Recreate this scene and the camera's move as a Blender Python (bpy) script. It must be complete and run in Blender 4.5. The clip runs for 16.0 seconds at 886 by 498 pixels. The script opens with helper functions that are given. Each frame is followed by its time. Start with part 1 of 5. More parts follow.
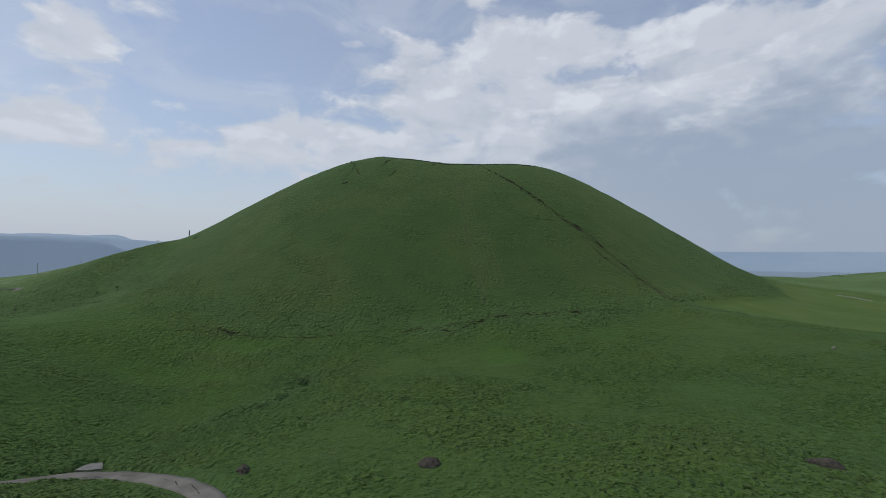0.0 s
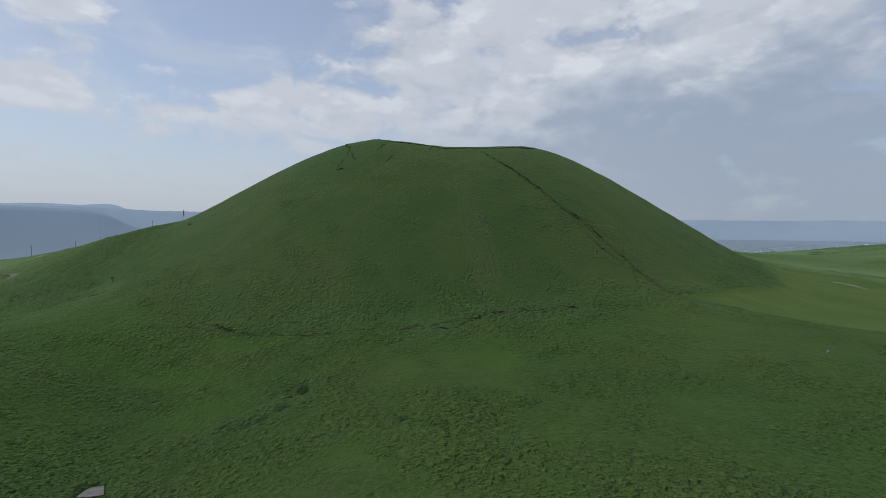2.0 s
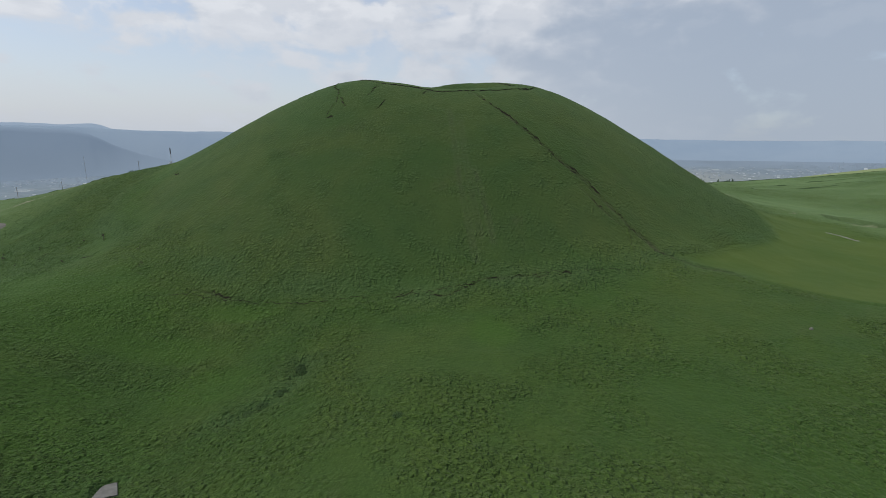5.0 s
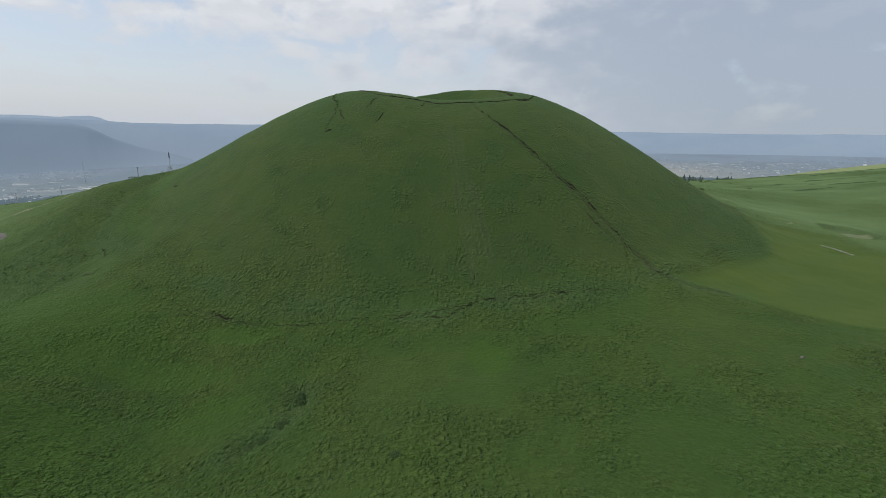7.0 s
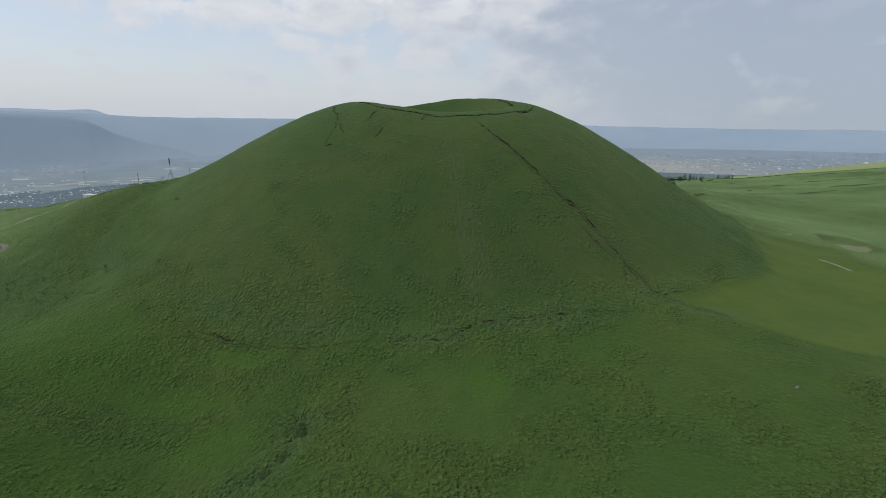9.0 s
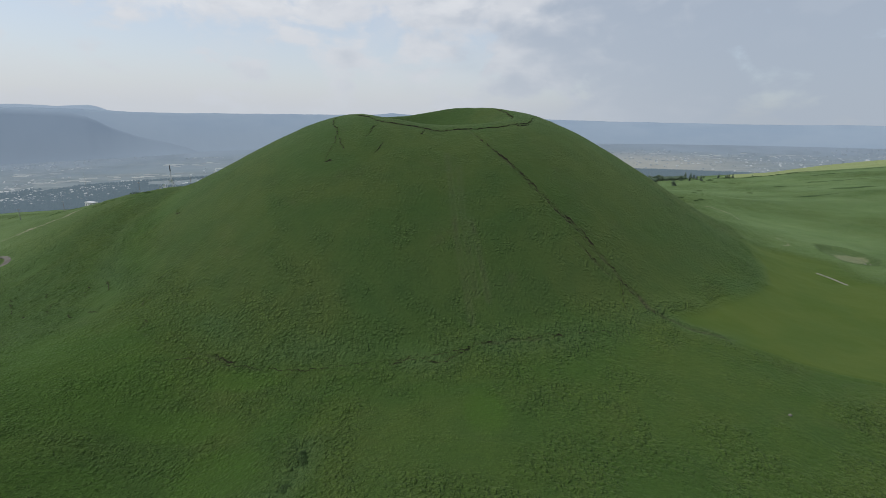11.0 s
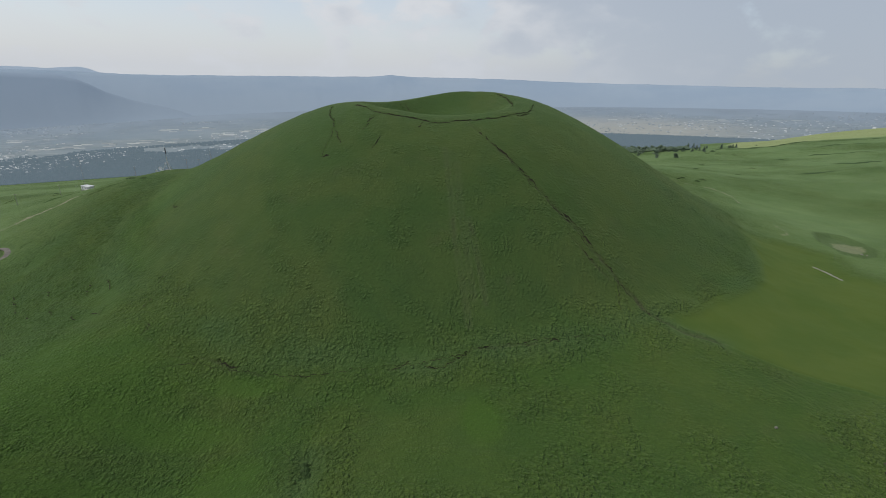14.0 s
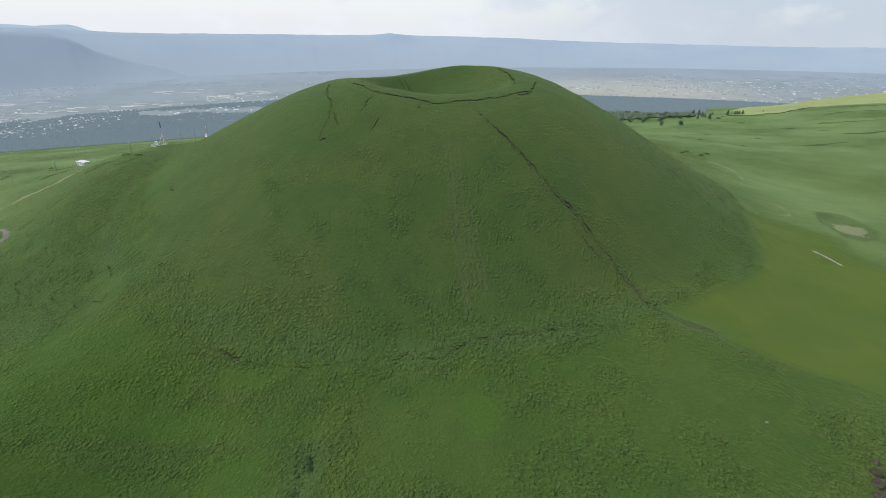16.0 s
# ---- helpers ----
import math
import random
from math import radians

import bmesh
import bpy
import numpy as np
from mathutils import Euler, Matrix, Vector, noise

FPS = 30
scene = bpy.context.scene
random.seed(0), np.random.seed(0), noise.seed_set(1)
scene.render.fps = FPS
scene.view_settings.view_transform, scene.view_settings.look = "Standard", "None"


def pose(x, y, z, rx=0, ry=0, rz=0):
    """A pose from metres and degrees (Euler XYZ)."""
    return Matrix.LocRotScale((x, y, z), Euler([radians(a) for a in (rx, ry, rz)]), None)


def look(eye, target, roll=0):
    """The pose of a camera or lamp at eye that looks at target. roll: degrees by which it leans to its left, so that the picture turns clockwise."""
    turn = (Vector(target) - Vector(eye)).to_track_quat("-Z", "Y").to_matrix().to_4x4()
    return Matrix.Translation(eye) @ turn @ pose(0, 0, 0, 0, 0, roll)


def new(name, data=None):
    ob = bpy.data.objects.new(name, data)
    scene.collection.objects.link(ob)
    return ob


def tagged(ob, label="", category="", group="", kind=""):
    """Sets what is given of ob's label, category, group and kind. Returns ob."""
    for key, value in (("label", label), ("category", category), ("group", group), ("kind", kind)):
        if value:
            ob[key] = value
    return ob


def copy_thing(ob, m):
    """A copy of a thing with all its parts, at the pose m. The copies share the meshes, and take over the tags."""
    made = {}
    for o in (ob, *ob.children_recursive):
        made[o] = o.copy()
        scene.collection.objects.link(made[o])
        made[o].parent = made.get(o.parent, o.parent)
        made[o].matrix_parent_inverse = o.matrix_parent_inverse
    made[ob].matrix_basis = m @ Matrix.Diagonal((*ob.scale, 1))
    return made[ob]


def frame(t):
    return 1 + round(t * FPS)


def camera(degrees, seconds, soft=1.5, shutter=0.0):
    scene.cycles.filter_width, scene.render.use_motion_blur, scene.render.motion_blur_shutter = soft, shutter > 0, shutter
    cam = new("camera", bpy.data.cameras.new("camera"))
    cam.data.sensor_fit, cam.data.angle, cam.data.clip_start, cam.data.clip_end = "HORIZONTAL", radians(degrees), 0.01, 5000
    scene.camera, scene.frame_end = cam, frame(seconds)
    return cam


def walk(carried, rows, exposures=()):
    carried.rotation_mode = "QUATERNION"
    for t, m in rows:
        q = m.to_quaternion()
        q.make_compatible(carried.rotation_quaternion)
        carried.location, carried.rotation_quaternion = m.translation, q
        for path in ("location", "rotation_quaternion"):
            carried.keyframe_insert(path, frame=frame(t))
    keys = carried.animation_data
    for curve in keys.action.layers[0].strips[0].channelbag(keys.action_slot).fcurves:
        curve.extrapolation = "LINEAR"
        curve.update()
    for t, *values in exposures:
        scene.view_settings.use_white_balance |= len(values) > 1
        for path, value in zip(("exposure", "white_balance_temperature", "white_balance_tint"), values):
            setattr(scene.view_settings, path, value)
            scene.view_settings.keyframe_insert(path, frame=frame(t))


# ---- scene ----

# camera: a drone that climbs beside the hill and tilts down
cam = camera(86.6, 16.0, soft=0.85)
ROWS = [
    (0.0, 0.00, 0.00, 30.61, 0.00, -0.20, -1.28),
    (0.5, -0.01, 0.26, 33.19, -0.09, -1.02, -1.23),
    (1.0, -0.15, 0.71, 35.73, -0.15, -2.02, -1.21),
    (1.5, -0.21, 1.32, 38.36, -0.25, -3.11, -1.21),
    (2.0, -0.26, 1.86, 40.74, -0.35, -4.10, -1.21),
    (2.5, -0.24, 2.54, 43.12, -0.46, -5.51, -1.20),
    (3.0, -0.20, 3.63, 45.83, -0.50, -7.58, -1.19),
    (3.5, -0.12, 4.61, 48.73, -0.56, -9.89, -1.19),
    (4.0, -0.02, 5.27, 51.59, -0.69, -11.89, -1.17),
    (6.5, 0.31, 6.66, 64.88, -0.92, -14.50, -1.24),
    (7.0, 0.39, 6.94, 67.72, -0.92, -14.78, -1.27),
    (7.5, 0.41, 7.34, 70.36, -0.90, -14.98, -1.31),
    (8.0, 0.42, 7.72, 72.98, -0.89, -15.17, -1.34),
    (8.5, 0.44, 8.14, 75.65, -0.87, -15.36, -1.37),
    (9.0, 0.47, 8.69, 78.28, -0.85, -15.57, -1.39),
    (11.5, 0.96, 10.20, 91.40, -0.77, -16.55, -1.35),
    (12.0, 1.04, 10.74, 94.08, -0.81, -17.02, -1.31),
    (12.5, 1.14, 11.43, 96.73, -0.84, -17.69, -1.30),
    (13.0, 1.16, 12.22, 99.42, -0.84, -18.54, -1.32),
    (13.5, 1.25, 13.21, 101.95, -0.82, -19.44, -1.34),
    (14.0, 1.38, 14.35, 104.29, -0.80, -20.61, -1.35),
    (14.5, 1.46, 15.69, 106.57, -0.79, -21.95, -1.34),
    (15.0, 1.58, 16.75, 108.94, -0.78, -23.21, -1.35),
    (15.5, 1.63, 17.85, 111.49, -0.72, -24.32, -1.37),
    (16.0, 1.69, 19.05, 114.12, -0.72, -25.07, -1.38),
]
EXPOSURES = [(0.0, -0.2, 6150, 10), (2.0, -0.22, 6200, 10), (3.0, -0.22, 6280, 10), (4.0, -0.10, 6350, 10), (7.0, 0.02, 6500, 10), (12.5, 0.02, 6550, 10), (14.0, 0.05, 6650, 10), (15.0, 0.30, 6650, 10), (16.0, 0.54, 6700, 10)]
walk(cam, [(t, pose(x, y, z, 90 + pitch, roll, yaw)) for t, x, y, z, yaw, pitch, roll in ROWS], EXPOSURES)

# ---- light ----
SUN_AZ, SUN_EL = -93.0, 54.0      # degrees from +y towards +x, and above the horizon
CLOUD_SIZE = 8.0
# cloud banks: bearing, height, width, depth, amount, tilt
CLOUD_BANKS = [(-0.82, 0.44, 0.14, 0.055, 0.9), (-0.88, 0.27, 0.14, 0.05, 0.8), (-0.60, 0.295, 0.06, 0.016, 0.45), (-0.57, 0.205, 0.07, 0.014, 0.35),
               (-0.36, 0.24, 0.11, 0.035, 0.8), (0.02, 0.41, 0.20, 0.07, 0.6), (0.02, 0.28, 0.18, 0.07, 0.65), (0.14, 0.23, 0.05, 0.03, 0.4),
               (0.58, 0.345, 0.42, 0.06, 1.0, 0.12), (0.78, 0.48, 0.36, 0.06, 0.85, 0.1), (0.30, 0.45, 0.20, 0.04, 0.4), (0.60, 0.14, 0.60, 0.16, 0.95),
               (-0.18, 0.178, 0.05, 0.014, 0.5), (-0.33, 0.185, 0.05, 0.015, 0.4),
               (-0.45, 0.42, 0.17, 0.12, -0.7), (-0.15, 0.48, 0.10, 0.06, -0.35), (0.36, 0.378, 0.12, 0.018, -0.5, 0.12), (0.42, 0.53, 0.22, 0.02, -0.5)]
CLOUD_WHITE, CLOUD_GREY, CLOUD_EDGE = (0.70, 0.718, 0.755), (0.36, 0.425, 0.525), (0.88, 0.885, 0.90)
HAZE_LEFT, HAZE_RIGHT = (0.56, 0.60, 0.66), (0.39, 0.448, 0.525)
SUN_POWER, SKY_POWER = 2.5, 0.14


def sun_light():
    lamp = bpy.data.lights.new("sun", "SUN")
    lamp.energy, lamp.angle, lamp.color = SUN_POWER, radians(9), (1.0, 0.95, 0.86)
    a, e = radians(SUN_AZ), radians(SUN_EL)
    way = Vector((math.sin(a) * math.cos(e), math.cos(a) * math.cos(e), math.sin(e)))
    ob = new("sun", lamp)
    ob.matrix_world = look(way * 900, (0, 0, 0))


def sky_world():
    """Thin summer sky: NISHITA blue behind broken cloud and a pale haze over the horizon."""
    world = bpy.data.worlds.new("sky")
    scene.world = world
    world.use_nodes = True
    t = world.node_tree
    t.nodes.clear()

    def node(kind, **kw):
        n = t.nodes.new(kind)
        for key, value in kw.items():
            n.inputs[key.replace("_", " ")].default_value = value
        return n

    def maths(op, a, b=None, clamp=False):
        n = t.nodes.new("ShaderNodeMath")
        n.operation, n.use_clamp = op, clamp
        for i, v in enumerate((a, b)):
            if v is None:
                continue
            if isinstance(v, (int, float)):
                n.inputs[i].default_value = v
            else:
                t.links.new(v, n.inputs[i])
        return n.outputs[0]

    def ramp(value, lo, hi):
        n = t.nodes.new("ShaderNodeMapRange")
        n.interpolation_type = "SMOOTHSTEP"
        n.inputs["From Min"].default_value, n.inputs["From Max"].default_value = lo, hi
        t.links.new(value, n.inputs["Value"])
        return n.outputs["Result"]

    def mix(fac, a, b):
        n = t.nodes.new("ShaderNodeMix")
        n.data_type = "RGBA"
        for sock, v in ((n.inputs["Factor"], fac), (n.inputs["A"], a), (n.inputs["B"], b)):
            if isinstance(v, tuple):
                sock.default_value = (*v, 1)
            elif isinstance(v, (int, float)):
                sock.default_value = v
            else:
                t.links.new(v, sock)
        return n.outputs["Result"]

    def cloud_noise(vec, scale, detail, rough, warp=0.0):
        n = node("ShaderNodeTexNoise", Scale=scale, Detail=detail, Roughness=rough, Distortion=warp)
        t.links.new(vec, n.inputs["Vector"])
        return n.outputs["Fac"]

    nishita = t.nodes.new("ShaderNodeTexSky")
    nishita.sky_type, nishita.sun_disc = "NISHITA", False
    nishita.sun_elevation, nishita.sun_rotation = radians(SUN_EL), radians(SUN_AZ)
    nishita.altitude, nishita.dust_density = 900, 2.0
    blue = t.nodes.new("ShaderNodeMix")
    blue.data_type, blue.blend_type = "RGBA", "MULTIPLY"
    blue.inputs["Factor"].default_value = 1
    t.links.new(nishita.outputs["Color"], blue.inputs["A"])
    blue.inputs["B"].default_value = (SKY_POWER, SKY_POWER, SKY_POWER, 1)

    where = t.nodes.new("ShaderNodeTexCoord").outputs["Generated"]
    parts = t.nodes.new("ShaderNodeSeparateXYZ")
    t.links.new(where, parts.inputs["Vector"])
    x, y, z = parts.outputs
    ahead = maths("MAXIMUM", y, 0.2)
    a, e = maths("DIVIDE", x, ahead), maths("DIVIDE", z, ahead)
    squash = t.nodes.new("ShaderNodeCombineXYZ")
    for sock, v in zip(squash.inputs, (x, y, maths("MULTIPLY", z, 1.9))):
        t.links.new(v, sock)
    squash = squash.outputs["Vector"]
    front = ramp(y, 0.15, 0.4)

    def bank(at_a, at_e, wide, high, amount, tilt=0.0):
        """A cloud bank about a bearing and a height, as part of the cover."""
        da = maths("SUBTRACT", a, at_a)
        de = maths("SUBTRACT", maths("SUBTRACT", e, at_e), maths("MULTIPLY", da, tilt))
        q = maths("ADD", maths("POWER", maths("ABSOLUTE", maths("DIVIDE", da, wide)), 2.0), maths("POWER", maths("ABSOLUTE", maths("DIVIDE", de, high)), 2.0))
        return maths("MULTIPLY", maths("MULTIPLY", maths("EXPONENT", maths("MULTIPLY", q, -1.0)), amount), front)

    puff = maths("SUBTRACT", cloud_noise(squash, CLOUD_SIZE, 9, 0.53, 0.2), 0.5)
    cover = maths("MULTIPLY", puff, 2.6)
    # the same puffs a little nearer to the sun: where they thin out, the edge is lit
    sunward = t.nodes.new("ShaderNodeVectorMath")
    sunward.operation = "ADD"
    sunward.inputs[1].default_value = (-0.018, 0.0, 0.045)
    t.links.new(squash, sunward.inputs[0])
    lit = maths("SUBTRACT", puff, maths("SUBTRACT", cloud_noise(sunward.outputs["Vector"], CLOUD_SIZE, 9, 0.53, 0.2), 0.5))
    for spec in CLOUD_BANKS:
        cover = maths("ADD", cover, bank(*spec))
    mask = ramp(cover, 0.02, 0.48)
    # the eastern bank has a crisp sunlit top
    top = maths("ADD", maths("MULTIPLY", maths("SUBTRACT", a, 0.28), 0.11), maths("ADD", maths("MULTIPLY", puff, 0.10), 0.342))
    below = ramp(maths("SUBTRACT", top, e), -0.003, 0.005)
    body = maths("MULTIPLY", bank(0.48, 0.31, 0.20, 0.06, 1.0, 0.11), below)
    mask = maths("MAXIMUM", mask, body)
    wisp = maths("MULTIPLY", ramp(cloud_noise(squash, CLOUD_SIZE * 0.6, 7, 0.6, 0.6), 0.42, 0.66), 0.35)
    mask = maths("MAXIMUM", mask, wisp)
    depth = cloud_noise(squash, CLOUD_SIZE * 1.3, 5, 0.5, 0.2)
    shade = maths("ADD", maths("MULTIPLY", maths("SUBTRACT", depth, 0.5), 1.7), bank(0.78, 0.12, 0.62, 0.20, 1.35))
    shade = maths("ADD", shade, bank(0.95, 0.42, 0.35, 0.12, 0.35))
    grey = ramp(shade, 0.0, 0.9)
    cloud = mix(grey, CLOUD_WHITE, CLOUD_GREY)
    rim = maths("ADD", maths("MULTIPLY", ramp(lit, 0.0, 0.16), 0.75), maths("MULTIPLY", bank(0.42, 0.335, 0.17, 0.028, 0.9, 0.11), below))
    rim = maths("MULTIPLY", rim, maths("SUBTRACT", 1.0, maths("MULTIPLY", grey, 0.9)))
    cloud = mix(maths("MULTIPLY", rim, ramp(e, 0.10, 0.26)), cloud, CLOUD_EDGE)
    veil = mix(0.30, blue.outputs["Result"], CLOUD_WHITE)
    sky = mix(maths("MULTIPLY", mask, 0.90), veil, cloud)
    haze = maths("POWER", maths("SUBTRACT", 1.0, maths("MAXIMUM", z, 0.0), True), 6.0)
    low = mix(ramp(x, -0.1, 0.6), HAZE_LEFT, HAZE_RIGHT)
    sky = mix(maths("MULTIPLY", haze, 0.9), sky, low)
    back = t.nodes.new("ShaderNodeBackground")
    t.links.new(sky, back.inputs["Color"])
    out = t.nodes.new("ShaderNodeOutputWorld")
    t.links.new(back.outputs["Background"], out.inputs["Surface"])


sun_light()
sky_world()

# ---- the lie of the land ----
HILL_AT = (-0.5, 318.5)
RIM_RADIUS = [41.95, 3.51, 5.7, 6.78, 3.55]
RIM_HEIGHT = [85.67, 1.3, 3.34, 0.7, 2.42, -0.59, -0.15]
FLANK_SLOPE = [0.659, 0.015, -0.244, -0.037, 0.056]
SHOULDER, CREEP, CRATER_DEPTH, FOOT_BLEND = 38.2, 0.003, 18.3, 11.4
PLAIN = (2.75, 3.8, 2.49)
EDGE, FALL = (424.1, 487.3), (0.183, 0.228)
# swells and hollows of the pasture: x, y, radius, height
SWELLS = [(-60, 82, 15, -1.5), (-190, 200, 60, -12.9), (-240, 270, 55, -10.1), (-170, 285, 55, 22.8), (-215, 370, 60, 17.0), (-330, 300, 70, 2.3), (-60, 85, 35, -11.4), (-35, 118, 22, 3.2), (-80, 135, 35, -17.0), (-15, 148, 25, -7.2), (-5, 90, 30, -1.0), (50, 100, 40, -2.9), (45, 150, 35, -6.6), (120, 80, 50, -3.9), (215, 240, 50, -3.8), (260, 420, 60, -5.4), (170, 180, 45, -7.7), (-120, 170, 45, 5.9), (330, 330, 80, -16.1), (-150, 60, 70, 11.6), (400, 520, 90, -17.5), (480, 700, 120, -1.4), (700, 850, 150, 2.7), (250, 560, 80, 2.7), (-330, 400, 60, -2.4)]
VALLEY = (-190.0, 0.037)
FINE_TURN = 0.18


# ---- noise over the plan, in numpy ----
def lattice(ix, iy, seed):
    h = (ix.astype(np.int64) * 374761393 + iy.astype(np.int64) * 668265263 + seed * 974634777) & 0xFFFFFFFF
    h = ((h ^ (h >> 13)) * 1274126177) & 0xFFFFFFFF
    return ((h ^ (h >> 16)) & 0xFFFFFF) / float(0xFFFFFF)


def soft_noise(x, y, size, seed):
    """Smooth noise of -1 to 1, with lumps of the given size in metres."""
    u, v = np.asarray(x) / size, np.asarray(y) / size
    iu, iv = np.floor(u), np.floor(v)
    fu, fv = u - iu, v - iv
    fu, fv = fu * fu * (3 - 2 * fu), fv * fv * (3 - 2 * fv)
    a, b = lattice(iu, iv, seed), lattice(iu + 1, iv, seed)
    c, d = lattice(iu, iv + 1, seed), lattice(iu + 1, iv + 1, seed)
    return 2 * (a + (b - a) * fu + (c - a) * fv + (a - b - c + d) * fu * fv) - 1


def layered(x, y, size, seed, octaves=3):
    total, weight = 0, 0
    for k in range(octaves):
        total = total + soft_noise(x + 17 * k, y - 31 * k, size / 2 ** k, seed + k) * 0.55 ** k
        weight += 0.55 ** k
    return total / weight


def tussocks(x, y, size, seed):
    """Rounded clumps: 1 at the middle of a clump, 0 in the gaps."""
    u, v = x / size, y / size
    iu, iv = np.floor(u), np.floor(v)
    best = np.full(np.shape(u), 9.0)
    for du in (-1, 0, 1):
        for dv in (-1, 0, 1):
            cu, cv = iu + du, iv + dv
            px = cu + 0.15 + 0.7 * lattice(cu, cv, seed)
            py = cv + 0.15 + 0.7 * lattice(cu, cv, seed + 5)
            wide = 0.7 + 0.7 * lattice(cu, cv, seed + 9)
            best = np.minimum(best, ((u - px) ** 2 + (v - py) ** 2) / wide ** 2)
    return np.clip(1 - best * 1.6, 0, 1)


def round_series(c, th):
    total = c[0] + 0 * th
    for k in range(1, (len(c) + 1) // 2):
        total = total + c[2 * k - 1] * np.cos(k * th) + c[2 * k] * np.sin(k * th)
    return total


def ease(e, soft=50.0):
    return np.maximum(0.5 * (e + np.sqrt(e * e + soft * soft)) - 1.5, 0)


def along(x, y, line, reach=60.0):
    """Distance from a line of plan points, and how far along it (0 to 1) the nearest place is; past reach it is left at 1000 m."""
    px, py = np.array(line).T
    close = (x > px.min() - reach) & (x < px.max() + reach) & (y > py.min() - reach) & (y < py.max() + reach)
    if not close.all():
        far_off, none = np.full(np.shape(x), 1000.0), np.zeros(np.shape(x))
        if close.any():
            far_off[close], none[close] = along(x[close], y[close], line, 1e9)
        return far_off, none
    best, where = np.full(np.shape(x), 1e9), np.zeros(np.shape(x))
    n = len(line) - 1
    for i in range(n):
        (ax, ay), (bx, by) = line[i], line[i + 1]
        wx, wy = bx - ax, by - ay
        t = np.clip(((x - ax) * wx + (y - ay) * wy) / (wx * wx + wy * wy), 0, 1)
        d = np.hypot(x - ax - t * wx, y - ay - t * wy)
        near = d < best
        best = np.where(near, d, best)
        where = np.where(near, (i + t) / n, where)
    return best, where


def gentle(v, lo, hi):
    """0 below lo, 1 above hi, eased between them."""
    q = np.clip((v - lo) / (hi - lo), 0, 1)
    return q * q * (3 - 2 * q)


def east_upland(x, y):
    """The tilted upland in the east: its height, and how far it takes the place of the plain."""
    away = np.hypot(x, y)
    z = -44 + 0.145 * ((x - 757) - (y - 1124)) - 0.017 * ease(away - 1000, 100.0) * gentle(x, 750, 1050)
    z = z - 0.30 * ease(away - 1790 - 260 * gentle(x, 950, 1350), 40.0)
    return z, gentle(x - 0.12 * y, 330, 620) * gentle(y, 480, 760) * (1 - gentle(away, 2500, 2800))


def plain_height(x, y):
    z = PLAIN[0] + PLAIN[1] * x / 100 + PLAIN[2] * y / 100
    west = 1 / (1 + np.exp(np.clip((x + 40) / 60, -50, 50)))
    e_west = y - EDGE[0] - 0.25 * (x + 250)
    e_east = y - EDGE[1]
    z = z - west * FALL[0] * ease(e_west) - (1 - west) * FALL[1] * (ease(e_east) - 0.45 * ease(e_east - 380))
    for bx, by, size, high in SWELLS:
        z = z + high * np.exp(-((x - bx) ** 2 + (y - by) ** 2) / (2 * size * size))
    up, share = east_upland(x, y)
    z = z * (1 - share) + up * share + 19 * np.exp(-((x - 540) ** 2 + (y - 990) ** 2) / (2 * 130.0 ** 2))
    z = z + 3.0 * np.exp(-((x + 222) ** 2 + (y - 411) ** 2) / (2 * 14 ** 2))
    # behind the drone the pasture runs on almost level, and far ahead lies the floor of the caldera
    z = np.where(y < -60, z + 0.02 * (y + 60), z)
    floor = VALLEY[0] + VALLEY[1] * x
    return floor + 0.5 * (z - floor + np.sqrt((z - floor) ** 2 + 30.0 ** 2)) - 0.6


def hill_height(x, y):
    dx, dy = x - HILL_AT[0], y - HILL_AT[1]
    r, th = np.hypot(dx, dy) + 1e-6, np.arctan2(dy, dx)
    rim_r, rim_z = round_series(RIM_RADIUS, th), round_series(RIM_HEIGHT, th)
    d = np.maximum(r - rim_r, 0)
    outside = rim_z - round_series(FLANK_SLOPE, th) * (np.sqrt(d * d + SHOULDER ** 2) - SHOULDER) - CREEP * d
    q = np.minimum(r / rim_r, 1)
    return np.where(r < rim_r, rim_z - CRATER_DEPTH * (1 - q * q) ** 1.3, outside)


def smooth_ground(x, y):
    """The ground without its grass: plain and cone blended at the foot."""
    x, y = np.asarray(x, float), np.asarray(y, float)
    base, cone = plain_height(x, y), hill_height(x, y)
    m = cone - base
    return base + 0.5 * (m + np.sqrt(m * m + FOOT_BLEND ** 2)) - 0.0


def inside(x, y, ring):
    """Whether plan points lie inside a ring."""
    got = np.zeros(np.shape(x), bool)
    for (ax, ay), (bx, by) in zip(ring, ring[1:] + ring[:1]):
        cross = ((ay > y) != (by > y)) & (x < (bx - ax) * (y - ay) / (by - ay + 1e-9) + ax)
        got ^= cross
    return got


def smooth_line(line, step=1.0):
    """A line through the plan points, rounded by Catmull-Rom, with a point about every step metres."""
    pts = [np.array(p, float) for p in line]
    pts = [2 * pts[0] - pts[1]] + pts + [2 * pts[-1] - pts[-2]]
    out = []
    for i in range(1, len(pts) - 2):
        a, b, c, d = pts[i - 1:i + 3]
        n = max(1, int(np.linalg.norm(c - b) / step))
        for k in range(n):
            t = k / n
            out.append(0.5 * (2 * b + (c - a) * t + (2 * a - 5 * b + 4 * c - d) * t * t + (3 * b - a - 3 * c + d) * t ** 3))
    out.append(pts[-2])
    return [tuple(p) for p in out]


